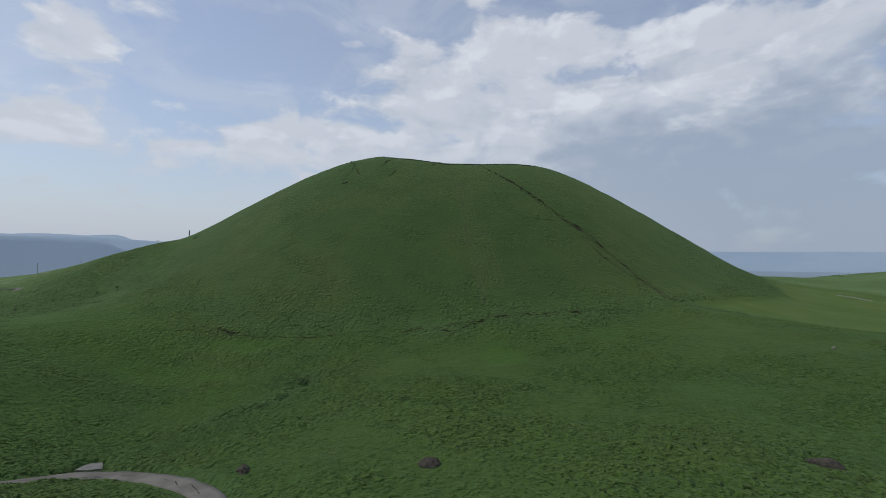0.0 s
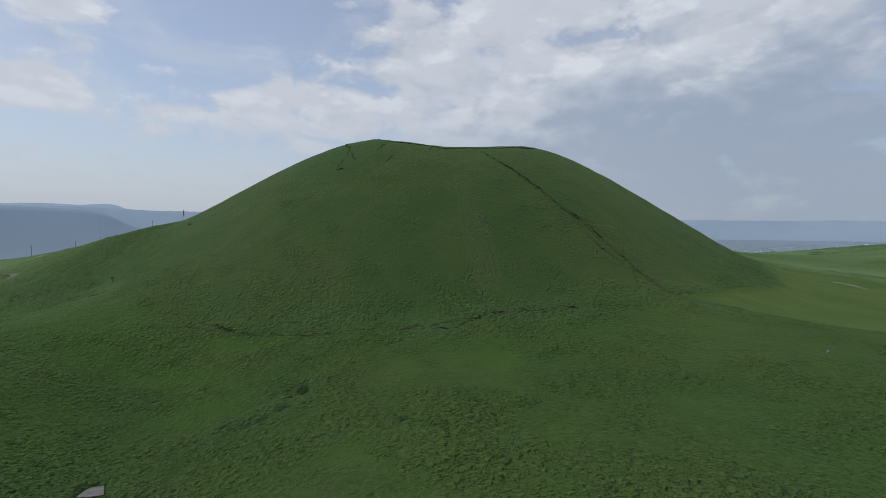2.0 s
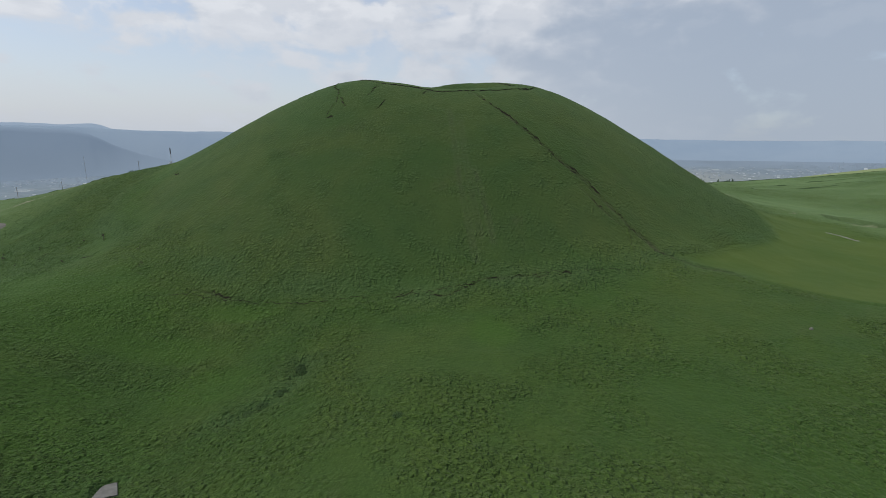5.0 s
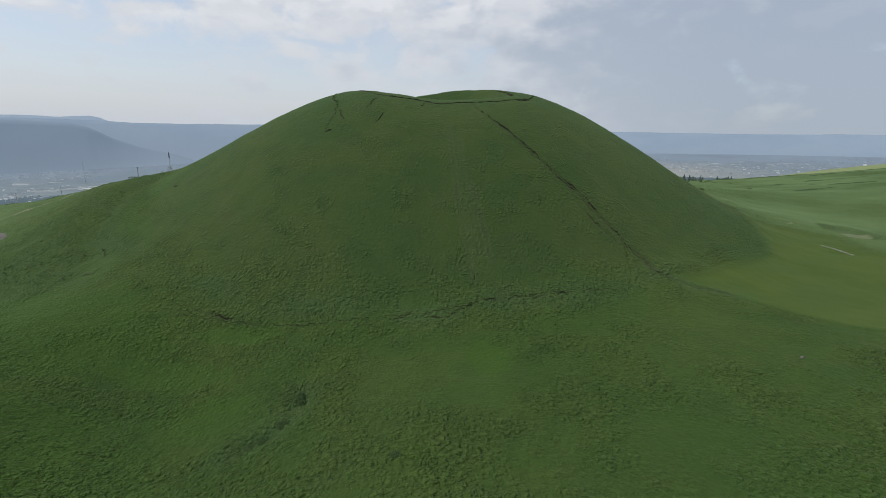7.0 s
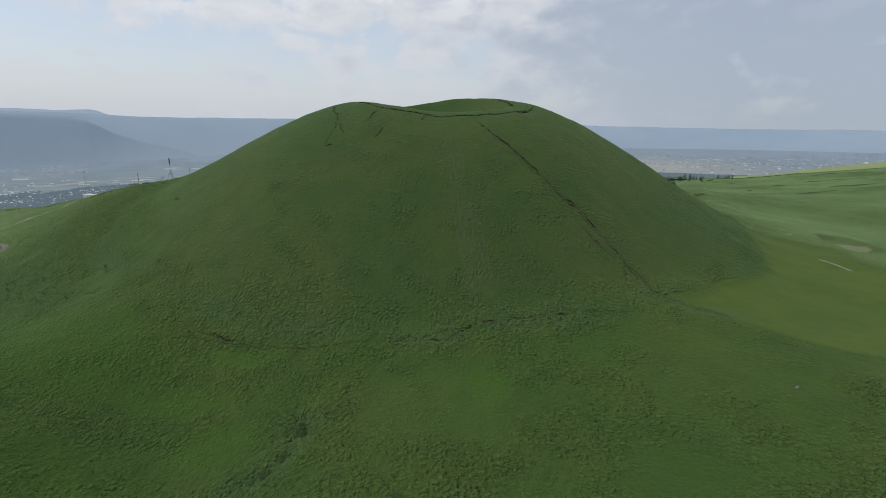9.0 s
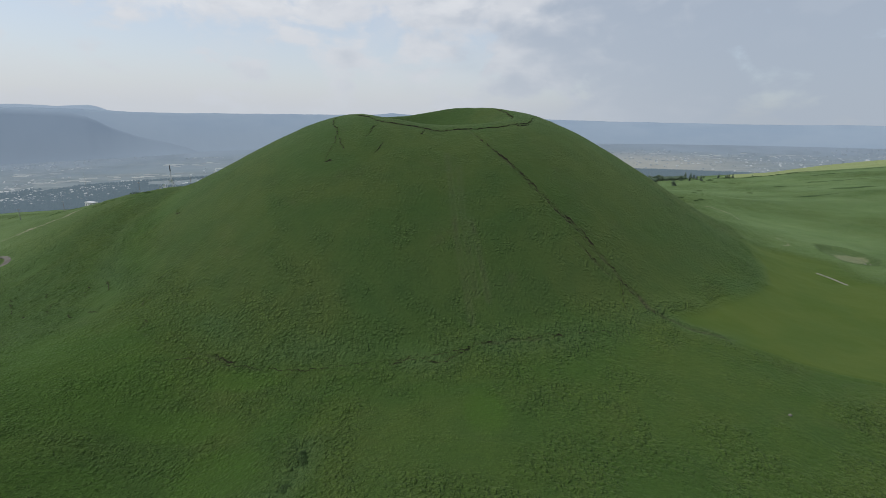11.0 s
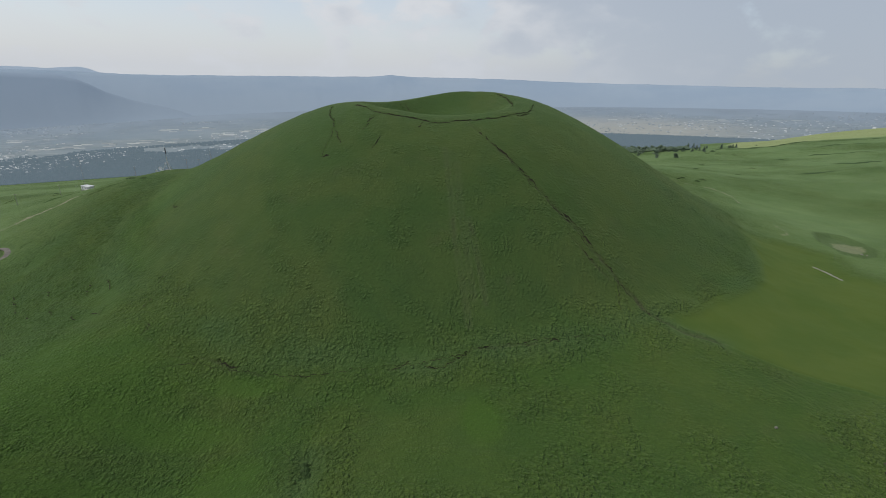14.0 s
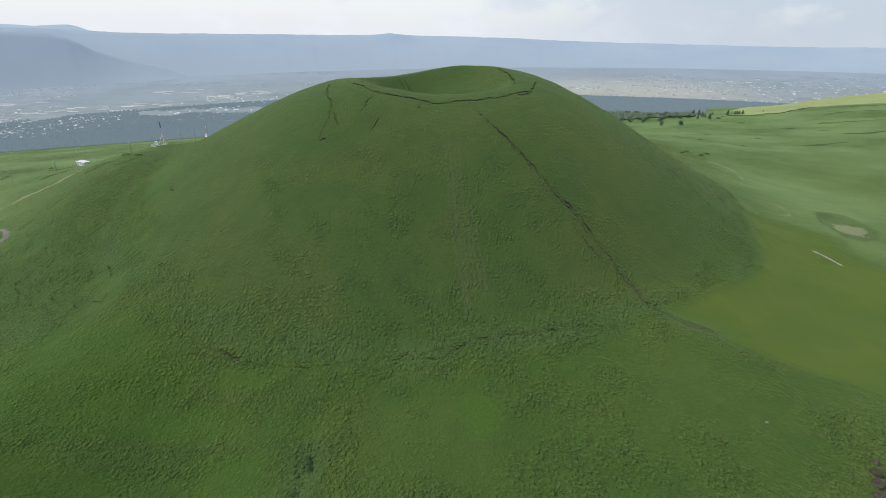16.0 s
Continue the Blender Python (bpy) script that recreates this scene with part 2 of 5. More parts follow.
# ---- lines and patches of the plan ----
GULLY = [(17.5, 279), (21.4, 272.3), (27.6, 263.4), (33.5, 256.9), (39.6, 251), (48.7, 240.4), (59.4, 229.3), (67.8, 221.8), (73.3, 214.8), (76.6, 210.9),
         (79.7, 206.7), (82.7, 202.5), (86, 198.2), (88.4, 194.8), (90.6, 189.8), (93.2, 186.4), (95.5, 184.2)]
GULLY_SIDE = [(64.5, 217.9), (68.9, 212.7), (73.3, 207.7), (77.6, 203.3), (80.7, 199.8)]
RILLS = [[(82.4, 201.2), (80.4, 191.2), (80, 186.1)], [(84.2, 198), (84.3, 192.9), (84.4, 187.9)]]
DITCH = [(95.5, 184.2), (98.6, 181.6), (101.7, 177.9), (107.2, 174.7), (112.6, 171.8), (115.2, 170.2)]
BANK = [(115.2, 170.2), (119.8, 164.4), (125.4, 159.3), (129.3, 155.4), (138.8, 148), (147.5, 143.5), (153.6, 137.2), (175, 122), (205, 100)]
MOWN = [(95, 184.9), (100.2, 186.2), (113.9, 191.5), (128.2, 201.2), (147.5, 212.8), (166.2, 227.4), (178, 250), (190, 285), (215, 280), (232, 262),
        (222, 240), (235, 215), (262, 190), (300, 150), (205, 100), (175, 122), (153.6, 137.2), (129.3, 155.4), (119.8, 164.4), (110, 173.5)]
ROAD = [(-150, 38.4), (-110, 49), (-80, 58.5), (-65.2, 65.2), (-61.2, 70.0), (-58.1, 73.2), (-53.8, 73.7), (-48.2, 71.8), (-42.5, 68.4), (-37.3, 64.8), (-32.7, 61.3), (-28.7, 57.5), (-25.1, 52.6), (-21, 44.4), (-18, 33.4), (-16, 15), (-15, -20), (-14, -70)]
LOOP_ROAD = [(-330, 300), (-290, 285), (-262, 279), (-250, 276.5), (-243.5, 271), (-242, 266.5), (-246, 262), (-262, 256), (-300, 245)]
TRACK_WEST = [(-288, 272), (-279, 288), (-272.6, 302), (-266.7, 314), (-260.4, 324), (-255.5, 331.6), (-253, 340), (-249, 347)]
TRACK_EAST = [(222, 452), (225.5, 444), (237, 436), (252, 431), (259.5, 420), (259, 405), (252, 386)]
TRACK_BEND = [(231.8, 314), (232.5, 305.2), (228.5, 297), (223.3, 294)]
PIT = [(254.7, 309.4), (269.8, 313), (276, 305), (275, 292), (271, 276), (257, 262.5), (245.5, 258.5), (239, 264), (241, 281), (244.5, 294)]
PIT_SAND = [(256.4, 295.5), (268.8, 296.8), (272.6, 290.3), (272.0, 283.3), (260.6, 278.3), (252.0, 280.9), (252.0, 286.2)]
HOLLOW = [(-46, 101), (-41.5, 102.8), (-37.5, 106), (-34.5, 112), (-33.6, 119), (-35, 124)]


# upland face where sun through a cloud gap is painted as paler grass
SUN_PATCH_RING = [(640, 985), (700, 985), (760, 1040), (850, 1120), (950, 1140), (1010, 1085), (1100, 1060), (1500, 1250), (1900, 1900), (1350, 1900), (1020, 1560), (830, 1330), (690, 1110)]
# low scarps and folds of the eastern upland
FOLDS = [[(650, 985), (700, 985), (760, 1040), (850, 1115), (900, 1130)], [(565, 714), (577, 696)], [(536, 641), (575, 634), (599, 630)], [(555, 744), (553, 775)],
         [(531, 922), (579, 966), (609, 968), (645, 954)], [(703, 885), (769, 902), (805, 877)], [(880, 1045), (930, 1010), (985, 985)], [(430, 560), (480, 558)], [(620, 790), (690, 770), (740, 745)]]


# smooth lush pasture patches, painted sunlit in the west: x, y and two radii
LUSH_LIT = [(18, 137, 7, 11), (45, 158, 22, 7), (-85, 138, 26, 7), (-98, 112, 18, 7), (2, 87, 9, 7), (-68, 157, 18, 5), (-40, 134, 25, 4), (70, 70, 16, 8), (-130, 150, 45, 28), (-105, 95, 40, 22), (-60, 118, 14, 10), (-122, 106, 36, 20)]
TRAILS = [[(-110, 176), (-96, 168.5), (-84, 168.5), (-70, 163.5), (-55, 159), (-40, 157), (-28, 157.5), (-14, 161)], [(17.4, 169), (26, 168.5), (34, 170.5), (46, 171)],
          [(6.6, 253), (8.8, 234.2), (10.7, 210.6), (12.8, 200), (14.6, 189.8), (16.1, 177.6)], [(17.6, 217.7), (19.8, 206.7), (21.9, 196.1), (23.4, 186.1)],
          [(12.5, 245), (13.5, 225), (16, 205), (18.5, 188)]]

# scarps in the turf of the cone, each a line of plan points
CRACKS = [
    [(-58.7, 301.9), (-57.9, 291.1), (-55.8, 281.8), (-53.1, 276.5), (-52.5, 269.5), (-52.2, 264.4), (-53.9, 258.9), (-54.6, 254.4), (-54.8, 252.3)],
    [(-55.2, 251.9), (-51.6, 251.5)],
    [(-50.3, 268.9), (-49.1, 264.6), (-47.6, 260.8), (-46.3, 258)],
    [(-31.6, 276.2), (-33.4, 271.9), (-34.4, 267.7), (-36.4, 264.9)],
    [(-26.2, 259.7), (-27.6, 257), (-30, 252.7)],
    [(-5.8, 273.9), (-5.9, 269.9), (-7, 267.4)],
]
RIM_CRACKS = [
    [(-44.9, 294.4), (-40, 290.4), (-34.7, 285.6), (-32.2, 282.4), (-25.4, 279.4), (-19, 278), (-8.2, 276.4), (2.5, 274), (14.8, 278), (24.5, 280.1)],
    [(23, 278.8), (30.2, 283.3), (35.8, 284.1), (45.1, 291.1), (51.4, 295.6), (56.9, 301.2), (62.3, 319)],
    [(47.7, 289.2), (51.9, 292), (56.3, 297.7)],
    [(42.8, 348.7), (47.9, 335.7), (49.2, 316.8), (46.3, 305.8)],
    [(-22.5, 348.4), (-18.7, 339.4)],
    [(-19.3, 349.6), (-14.3, 339.6)],
]
SHOULDER_STEPS = [
    [(-250, 343), (-244.8, 346), (-237, 347.5), (-231.7, 352), (-226, 358)],
    [(-337, 379), (-341, 389), (-345.6, 399)],
    [(-216, 337), (-209, 340), (-203, 345)],
    [(-284, 352), (-276, 360), (-266, 366)],
    [(-236, 333), (-232, 341), (-230, 352)],
    [(-320, 405), (-312, 407), (-300, 404), (-290, 404)],
]
FOOT_CRACKS = [
    [(-100.2, 162.6), (-89.3, 166.2), (-78.0, 164.4), (-62.3, 161.9), (-49.1, 159.9), (-32.3, 160.5), (-17.7, 162.5)],
    [(-17.7, 162.5), (-2.8, 163.5), (12.3, 166.2), (22.0, 169.2), (34.5, 170.8), (52.9, 174.1), (75.8, 175.1)],
    [(46.4, 171.4), (47.8, 172.8), (49.2, 173.2), (50.6, 172.7), (51.4, 171.9)],
    [(61.4, 174.5), (63.1, 174.9), (64.1, 174.5)],
    [(37.6, 170.8), (39.2, 171)],
    [(-13.7, 161.2), (-11.1, 162.2), (-9.2, 163.1), (-7.9, 163.7), (-6.7, 164.6)],
    [(-1, 162.5), (2.2, 161.5), (6.4, 162), (9.6, 163.8), (14, 166), (17.4, 169)],
    [(-79.8, 168), (-75.9, 166.1), (-71.2, 164.6)],
    [(-169.9, 206.6), (-164.9, 199), (-162.8, 195.5)],
    [(-196.2, 215.6), (-189.9, 209.9), (-184.7, 202.3)],
    [(-113.7, 184.6), (-111.8, 179.8), (-113.3, 177.6)],
]


def land(x, y):
    """Height with grass, and the covers of the ground: bare soil, mown grass, rank growth, sand."""
    x, y = np.asarray(x, float), np.asarray(y, float)
    z = smooth_ground(x, y)
    cone = hill_height(x, y) - plain_height(x, y)
    on_cone = np.clip((cone + 4) / 10, 0, 1)
    far = np.hypot(x, y)
    soil, mown, rank, sand = (np.zeros(x.shape) for _ in range(4))

    # medium swells
    calm = np.clip(1 - (far - 700) / 500, 0, 1)
    z = z + 0.9 * layered(x, y, 34, 3) * (1 - 0.6 * on_cone) * calm
    z = z + 0.35 * layered(x, y, 9, 8) * calm

    z = z + (1.3 * layered(x, y, 80, 5) + 0.45 * layered(x, y, 24, 6)) * np.clip((x - 200) / 120, 0, 1) * np.clip((y - 250) / 100, 0, 1) * np.clip(1 - (far - 1300) / 300, 0, 1)
    mown_in = inside(x + 3 * soft_noise(x, y, 11, 40), y + 3 * soft_noise(x, y, 11, 41), MOWN)
    edge, _ = along(x, y, MOWN + MOWN[:1])
    blur = np.where(x > 185, 14.0, 6.0)
    mown = np.where(mown_in, np.clip(0.45 + edge / blur, 0, 1), np.clip(0.45 - edge / blur, 0, 1)) * np.where(mown_in | (cone < 2), 1, 0)
    wob = layered(x, y, 60, 44)
    sun_patch = np.where(inside(x + 22 * wob, y - 22 * wob, SUN_PATCH_RING), 1.0, 0.0)

    patch = layered(x, y, 48, 21, 4)
    fine = layered(x, y, 14, 25, 3)
    rough = np.clip(0.72 + 0.9 * patch + 0.7 * fine, 0.15, 1.15)
    rough = rough * (1 - 0.92 * mown)
    for cx, cy, rx, ry in LUSH_LIT:
        rough = rough * (1 - (0.75 if ry == 11 else 0.60 if cx < -50 else 0.20) * np.exp(-(((x - cx) / rx) ** 2 + ((y - cy) / ry) ** 2)))
    # rank growth along the foot of the cone
    ring = np.exp(-((cone + 5.0) / 5.0) ** 2) * (y < 330)
    rank = np.clip(ring * (0.5 + 0.9 * layered(x, y, 22, 33)), 0, 1) * (1 - mown)
    d, _ = along(x, y, HOLLOW)
    rank = np.maximum(rank, np.exp(-(d / 5.0) ** 2))
    z = z - 1.6 * np.exp(-(d / 3.2) ** 2)
    rough = np.clip(rough + 0.6 * rank, 0, 1.3)
    # the cone wears a thinner, smoother turf, but for its western shoulder
    crease = np.interp(y, [199.7, 236.5, 258.4, 283.8], [-144.7, -170.7, -171.2, -174.0]) + 3 * soft_noise(x, y, 12, 93)
    west = np.clip((crease - x) / 7, 0, 1) * np.clip((330 - y) / 40, 0, 1)
    z = z - 1.5 * np.exp(-((x - crease + 3) / 7) ** 2) * np.clip((330 - y) / 40, 0, 1) * np.clip((y - 175) / 30, 0, 1)
    rank = np.maximum(rank, west * np.clip(0.30 + 0.5 * fine, 0, 0.7) * np.clip((x + 250) / 40, 0, 1))
    thin = gentle(cone + 3 * fine, -6, 12) * (1 - west)
    rough = rough * (1 - 0.58 * thin) + 0.45 * west * (0.6 + fine)
    rough = np.where(cone > 40, rough * np.clip(1 - (cone - 40) / 60, 0.4, 1), rough)
    rough = np.clip(rough, 0.06, 1.3)

    big, small = tussocks(x, y, 2.3, 50), tussocks(x + 7, y, 1.0, 60)
    near = np.clip(1 - (far - 420) / 250, 0, 1)
    z = np.array(z)
    z = z + near * (rough + 0.5 * west) * (0.40 * big + 0.48 * small)

    # ditch and gully
    d, s = along(x, y, GULLY)
    wobble = 0.6 * soft_noise(x, y, 4, 71)
    cut = np.exp(-((d + wobble) / (0.6 + 0.6 * s)) ** 2)
    z = z - cut * (0.2 + 0.5 * s)
    soil = np.maximum(soil, np.clip(cut * (0.25 + 0.45 * s) * (0.8 + 0.9 * soft_noise(x, y, 3, 72)), 0, 0.75))
    for line, w, deep in ((GULLY_SIDE, 0.8, 0.4), (RILLS[0], 0.5, 0.3), (RILLS[1], 0.5, 0.3)):
        d, s = along(x, y, line)
        cut = np.exp(-((d + 0.4 * wobble) / w) ** 2) * np.sin(np.pi * np.clip(0.1 + 0.85 * s, 0, 1))
        z = z - deep * cut
        soil = np.maximum(soil, 0.35 * cut)
    for line in TRAILS:
        d, s = along(x, y, line)
        cut = np.exp(-((d + 0.5 * wobble) / 0.55) ** 2) * np.clip(0.6 + soft_noise(x, y, 5, 74), 0, 1)
        z = z - 0.2 * cut
        soil = np.maximum(soil, 0.35 * cut)
    for line in TRAILS[2:]:
        d, s = along(x, y, line)
        sand = np.maximum(sand, 0.05 * np.exp(-((d - 1.0) / 0.6) ** 2))
    d, s = along(x, y, DITCH)
    cut = np.exp(-((d + wobble) / 1.1) ** 2)
    z = z - 0.7 * cut
    rank = np.maximum(rank, np.exp(-(d / 4.5) ** 2))
    soil = np.maximum(soil, 0.5 * cut)
    d, s = along(x, y, BANK)
    z = z + 0.55 * np.exp(-(d / 0.9) ** 2) - 0.45 * np.exp(-((d - 1.5) / 0.7) ** 2)
    rank = np.maximum(rank, 0.6 * np.exp(-(d / 1.4) ** 2))

    near_cone = (np.abs(x) < 210) & (y > 150) & (y < 360)
    for line in CRACKS + RIM_CRACKS + FOOT_CRACKS[2:]:
        d, s = along(x[near_cone], y[near_cone], line)
        cut = np.exp(-((d + 0.5 * wobble[near_cone]) / 0.5) ** 2)
        z[near_cone] -= 0.3 * cut
        soil[near_cone] = np.maximum(soil[near_cone], 0.2 * cut)

    # the pit with its sandy floor
    ring = PIT
    hole = inside(x + 1.5 * soft_noise(x, y, 7, 81), y + 1.5 * soft_noise(x, y, 7, 82), ring)
    d, _ = along(x, y, ring + ring[:1])
    z = z - 3.0 * np.where(hole, gentle(d, 0.0, 5.0), 0.0)
    sand = np.maximum(sand, np.where(inside(x + 2 * soft_noise(x, y, 6, 85), y + 2 * soft_noise(x, y, 6, 86), PIT_SAND), 0.40, 0.0))
    soil = np.maximum(soil, np.where(hole & (sand < 0.1), 0.15, 0.0))
    rough_pit = np.where(hole, 1.0, 0.0)
    rank = np.maximum(rank, 0.7 * rough_pit * (sand < 0.1))

    # woods and copses of the far valley
    bearing_ = np.degrees(np.arctan2(x, y))
    wood = (layered(x, y, 260, 81, 3) > -0.24) & (far > 1250) & (far < 2380 + 330 * layered(x, y, 420, 87, 2)) & (bearing_ < -13) | (layered(x, y, 260, 82, 3) > -0.85) & (far > 1240) & (far < 2120) & (bearing_ > 6) & (bearing_ < 28.5 + 3 * layered(x, y, 90, 88, 2)) | (layered(x, y, 260, 85, 3) > -0.45) & (far > 1950) & (far < 2480) & (bearing_ > 13) & (bearing_ < 37)
    rank = np.where((far > 1240) & (sun_patch < 0.3), np.where(wood & (sun_patch < 0.1), 1.0, 0.0), rank)
    # far pasture paled for haze and sun, as a grass colour
    haze_lift = np.clip((x - 165) / 80, 0, 1) + 1.0 * np.clip((-x - 205) / 60, 0, 1) * (y > 240)
    haze_lift = np.clip(haze_lift * np.clip(0.75 + 0.8 * layered(x, y, 70, 46), 0.1, 1), 0, 1) * (cone < 0) * (1 - mown)

    # roads lie in a flat bed
    bed = smooth_ground(x, y)
    for line, w in ((ROAD, 2.1), (LOOP_ROAD, 2.2), ([(-59.0, 80.6), (-57.5, 76)], 2.0)):
        d, _ = along(x, y, line)
        k = np.clip((w + 1.2 - d) / 1.0, 0, 1)
        z = z * (1 - k) + (bed - 0.12) * k
        rank = np.maximum(rank, 0.5 * np.exp(-((d - w - 0.8) / 0.8) ** 2))
    for line, w in ((TRACK_WEST, 1.7), (TRACK_EAST, 0.9), (TRACK_BEND, 0.9)):
        d, _ = along(x, y, line)
        sand = np.maximum(sand, np.clip((w - d + 0.5 * soft_noise(x, y, 3, 83)) / 0.8, 0, 1) * np.clip(0.70 + 0.5 * soft_noise(x, y, 16, 84), 0.15, 0.95))
    # lush growth and painted sunlight share one cover
    lush_lit = np.zeros(x.shape)
    for k, (cx, cy, rx, ry) in enumerate(LUSH_LIT):
        q = ((x - cx) / rx) ** 2 + ((y - cy) / ry) ** 2 + 0.5 * layered(x, y, 9, 48)
        lush_lit = np.maximum(lush_lit, (0.9 if k == 0 else 0.85 if cx < -50 else 0.20) * np.clip(1.35 - q, 0, 1))
    # sunlight on the cone's western side, painted as brighter grass
    flank = np.exp(-((x - crease - 16) / 12) ** 2) * np.clip((y - 200) / 30, 0, 1) * np.clip((340 - y) / 30, 0, 1)
    lush_lit = np.maximum(lush_lit, 0.7 * flank)
    return z, soil, mown, rank, sand, lush_lit, haze_lift, sun_patch, rough, np.clip((cone + 7) / 14, 0, 1)


# ---- materials ----
class Mat:
    """A node material with a Principled shader and a few short ways to add to it."""

    def __init__(self, name, rough=0.9, metal=0.0, spec=0.3):
        self.mat = bpy.data.materials.new(name)
        self.mat.use_nodes = True
        self.t = self.mat.node_tree
        self.bsdf = self.t.nodes["Principled BSDF"]
        self.bsdf.inputs["Roughness"].default_value = rough
        self.bsdf.inputs["Metallic"].default_value = metal
        self.bsdf.inputs["Specular IOR Level"].default_value = spec
        self.place = self.t.nodes.new("ShaderNodeTexCoord").outputs["Object"]

    def noise(self, scale, detail=4, rough=0.55, vec=None, warp=0.0):
        n = self.t.nodes.new("ShaderNodeTexNoise")
        n.inputs["Scale"].default_value, n.inputs["Detail"].default_value = scale, detail
        n.inputs["Roughness"].default_value, n.inputs["Distortion"].default_value = rough, warp
        self.t.links.new(vec or self.place, n.inputs["Vector"])
        return n.outputs["Fac"]

    def warped(self, scale, far):
        """The place, pushed about by a noise, for uneven shapes."""
        n = self.t.nodes.new("ShaderNodeTexNoise")
        n.inputs["Scale"].default_value, n.inputs["Detail"].default_value = scale, 2
        self.t.links.new(self.place, n.inputs["Vector"])
        v = self.t.nodes.new("ShaderNodeVectorMath")
        v.operation = "MULTIPLY_ADD"
        v.inputs[1].default_value = (far, far, far)
        self.t.links.new(n.outputs["Color"], v.inputs[0])
        self.t.links.new(self.place, v.inputs[2])
        return v.outputs["Vector"]

    def cells(self, scale, feature="F1", vec=None):
        n = self.t.nodes.new("ShaderNodeTexVoronoi")
        n.feature = feature
        n.inputs["Scale"].default_value = scale
        self.t.links.new(vec or self.place, n.inputs["Vector"])
        return n

    def ramp(self, value, lo, hi, a=0.0, b=1.0):
        n = self.t.nodes.new("ShaderNodeMapRange")
        n.interpolation_type = "SMOOTHSTEP"
        for key, v in (("From Min", lo), ("From Max", hi), ("To Min", a), ("To Max", b)):
            n.inputs[key].default_value = v
        self.t.links.new(value, n.inputs["Value"])
        return n.outputs["Result"]

    def maths(self, op, a, b):
        n = self.t.nodes.new("ShaderNodeMath")
        n.operation = op
        for i, v in enumerate((a, b)):
            if isinstance(v, (int, float)):
                n.inputs[i].default_value = v
            else:
                self.t.links.new(v, n.inputs[i])
        return n.outputs[0]

    def mix(self, fac, a, b, blend="MIX"):
        n = self.t.nodes.new("ShaderNodeMix")
        n.data_type, n.blend_type = "RGBA", blend
        for sock, v in ((n.inputs["Factor"], fac), (n.inputs["A"], a), (n.inputs["B"], b)):
            if isinstance(v, tuple):
                sock.default_value = (*v, 1)
            elif isinstance(v, (int, float)):
                sock.default_value = v
            else:
                self.t.links.new(v, sock)
        return n.outputs["Result"]

    def cover(self, name):
        n = self.t.nodes.new("ShaderNodeAttribute")
        n.attribute_name = name
        return n.outputs["Fac"]

    def away(self):
        """Metres from the middle of the plan."""
        n = self.t.nodes.new("ShaderNodeVectorMath")
        n.operation = "LENGTH"
        self.t.links.new(self.place, n.inputs[0])
        return n.outputs["Value"]

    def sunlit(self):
        """Mask for sunlight painted pale on the open fields in the middle of the valley, by distance from their middle.
        """
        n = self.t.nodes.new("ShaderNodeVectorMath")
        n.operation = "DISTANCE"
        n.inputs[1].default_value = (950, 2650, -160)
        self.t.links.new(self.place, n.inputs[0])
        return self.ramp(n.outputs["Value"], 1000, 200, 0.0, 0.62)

    def random(self):
        return self.t.nodes.new("ShaderNodeObjectInfo").outputs["Random"]

    def island(self):
        return self.t.nodes.new("ShaderNodeNewGeometry").outputs["Random Per Island"]

    def colour(self, c):
        if isinstance(c, tuple):
            self.bsdf.inputs["Base Color"].default_value = (*c, 1)
        else:
            self.t.links.new(c, self.bsdf.inputs["Base Color"])
        return self

    def bump(self, value, high, strength=1.0):
        n = self.t.nodes.new("ShaderNodeBump")
        n.inputs["Distance"].default_value, n.inputs["Strength"].default_value = high, strength
        self.t.links.new(value, n.inputs["Height"])
        self.t.links.new(n.outputs["Normal"], self.bsdf.inputs["Normal"])
        return self

    def glow(self, c, strength):
        self.bsdf.inputs["Emission Strength"].default_value = strength
        if isinstance(c, tuple):
            self.bsdf.inputs["Emission Color"].default_value = (*c, 1)
        else:
            self.t.links.new(c, self.bsdf.inputs["Emission Color"])
        return self


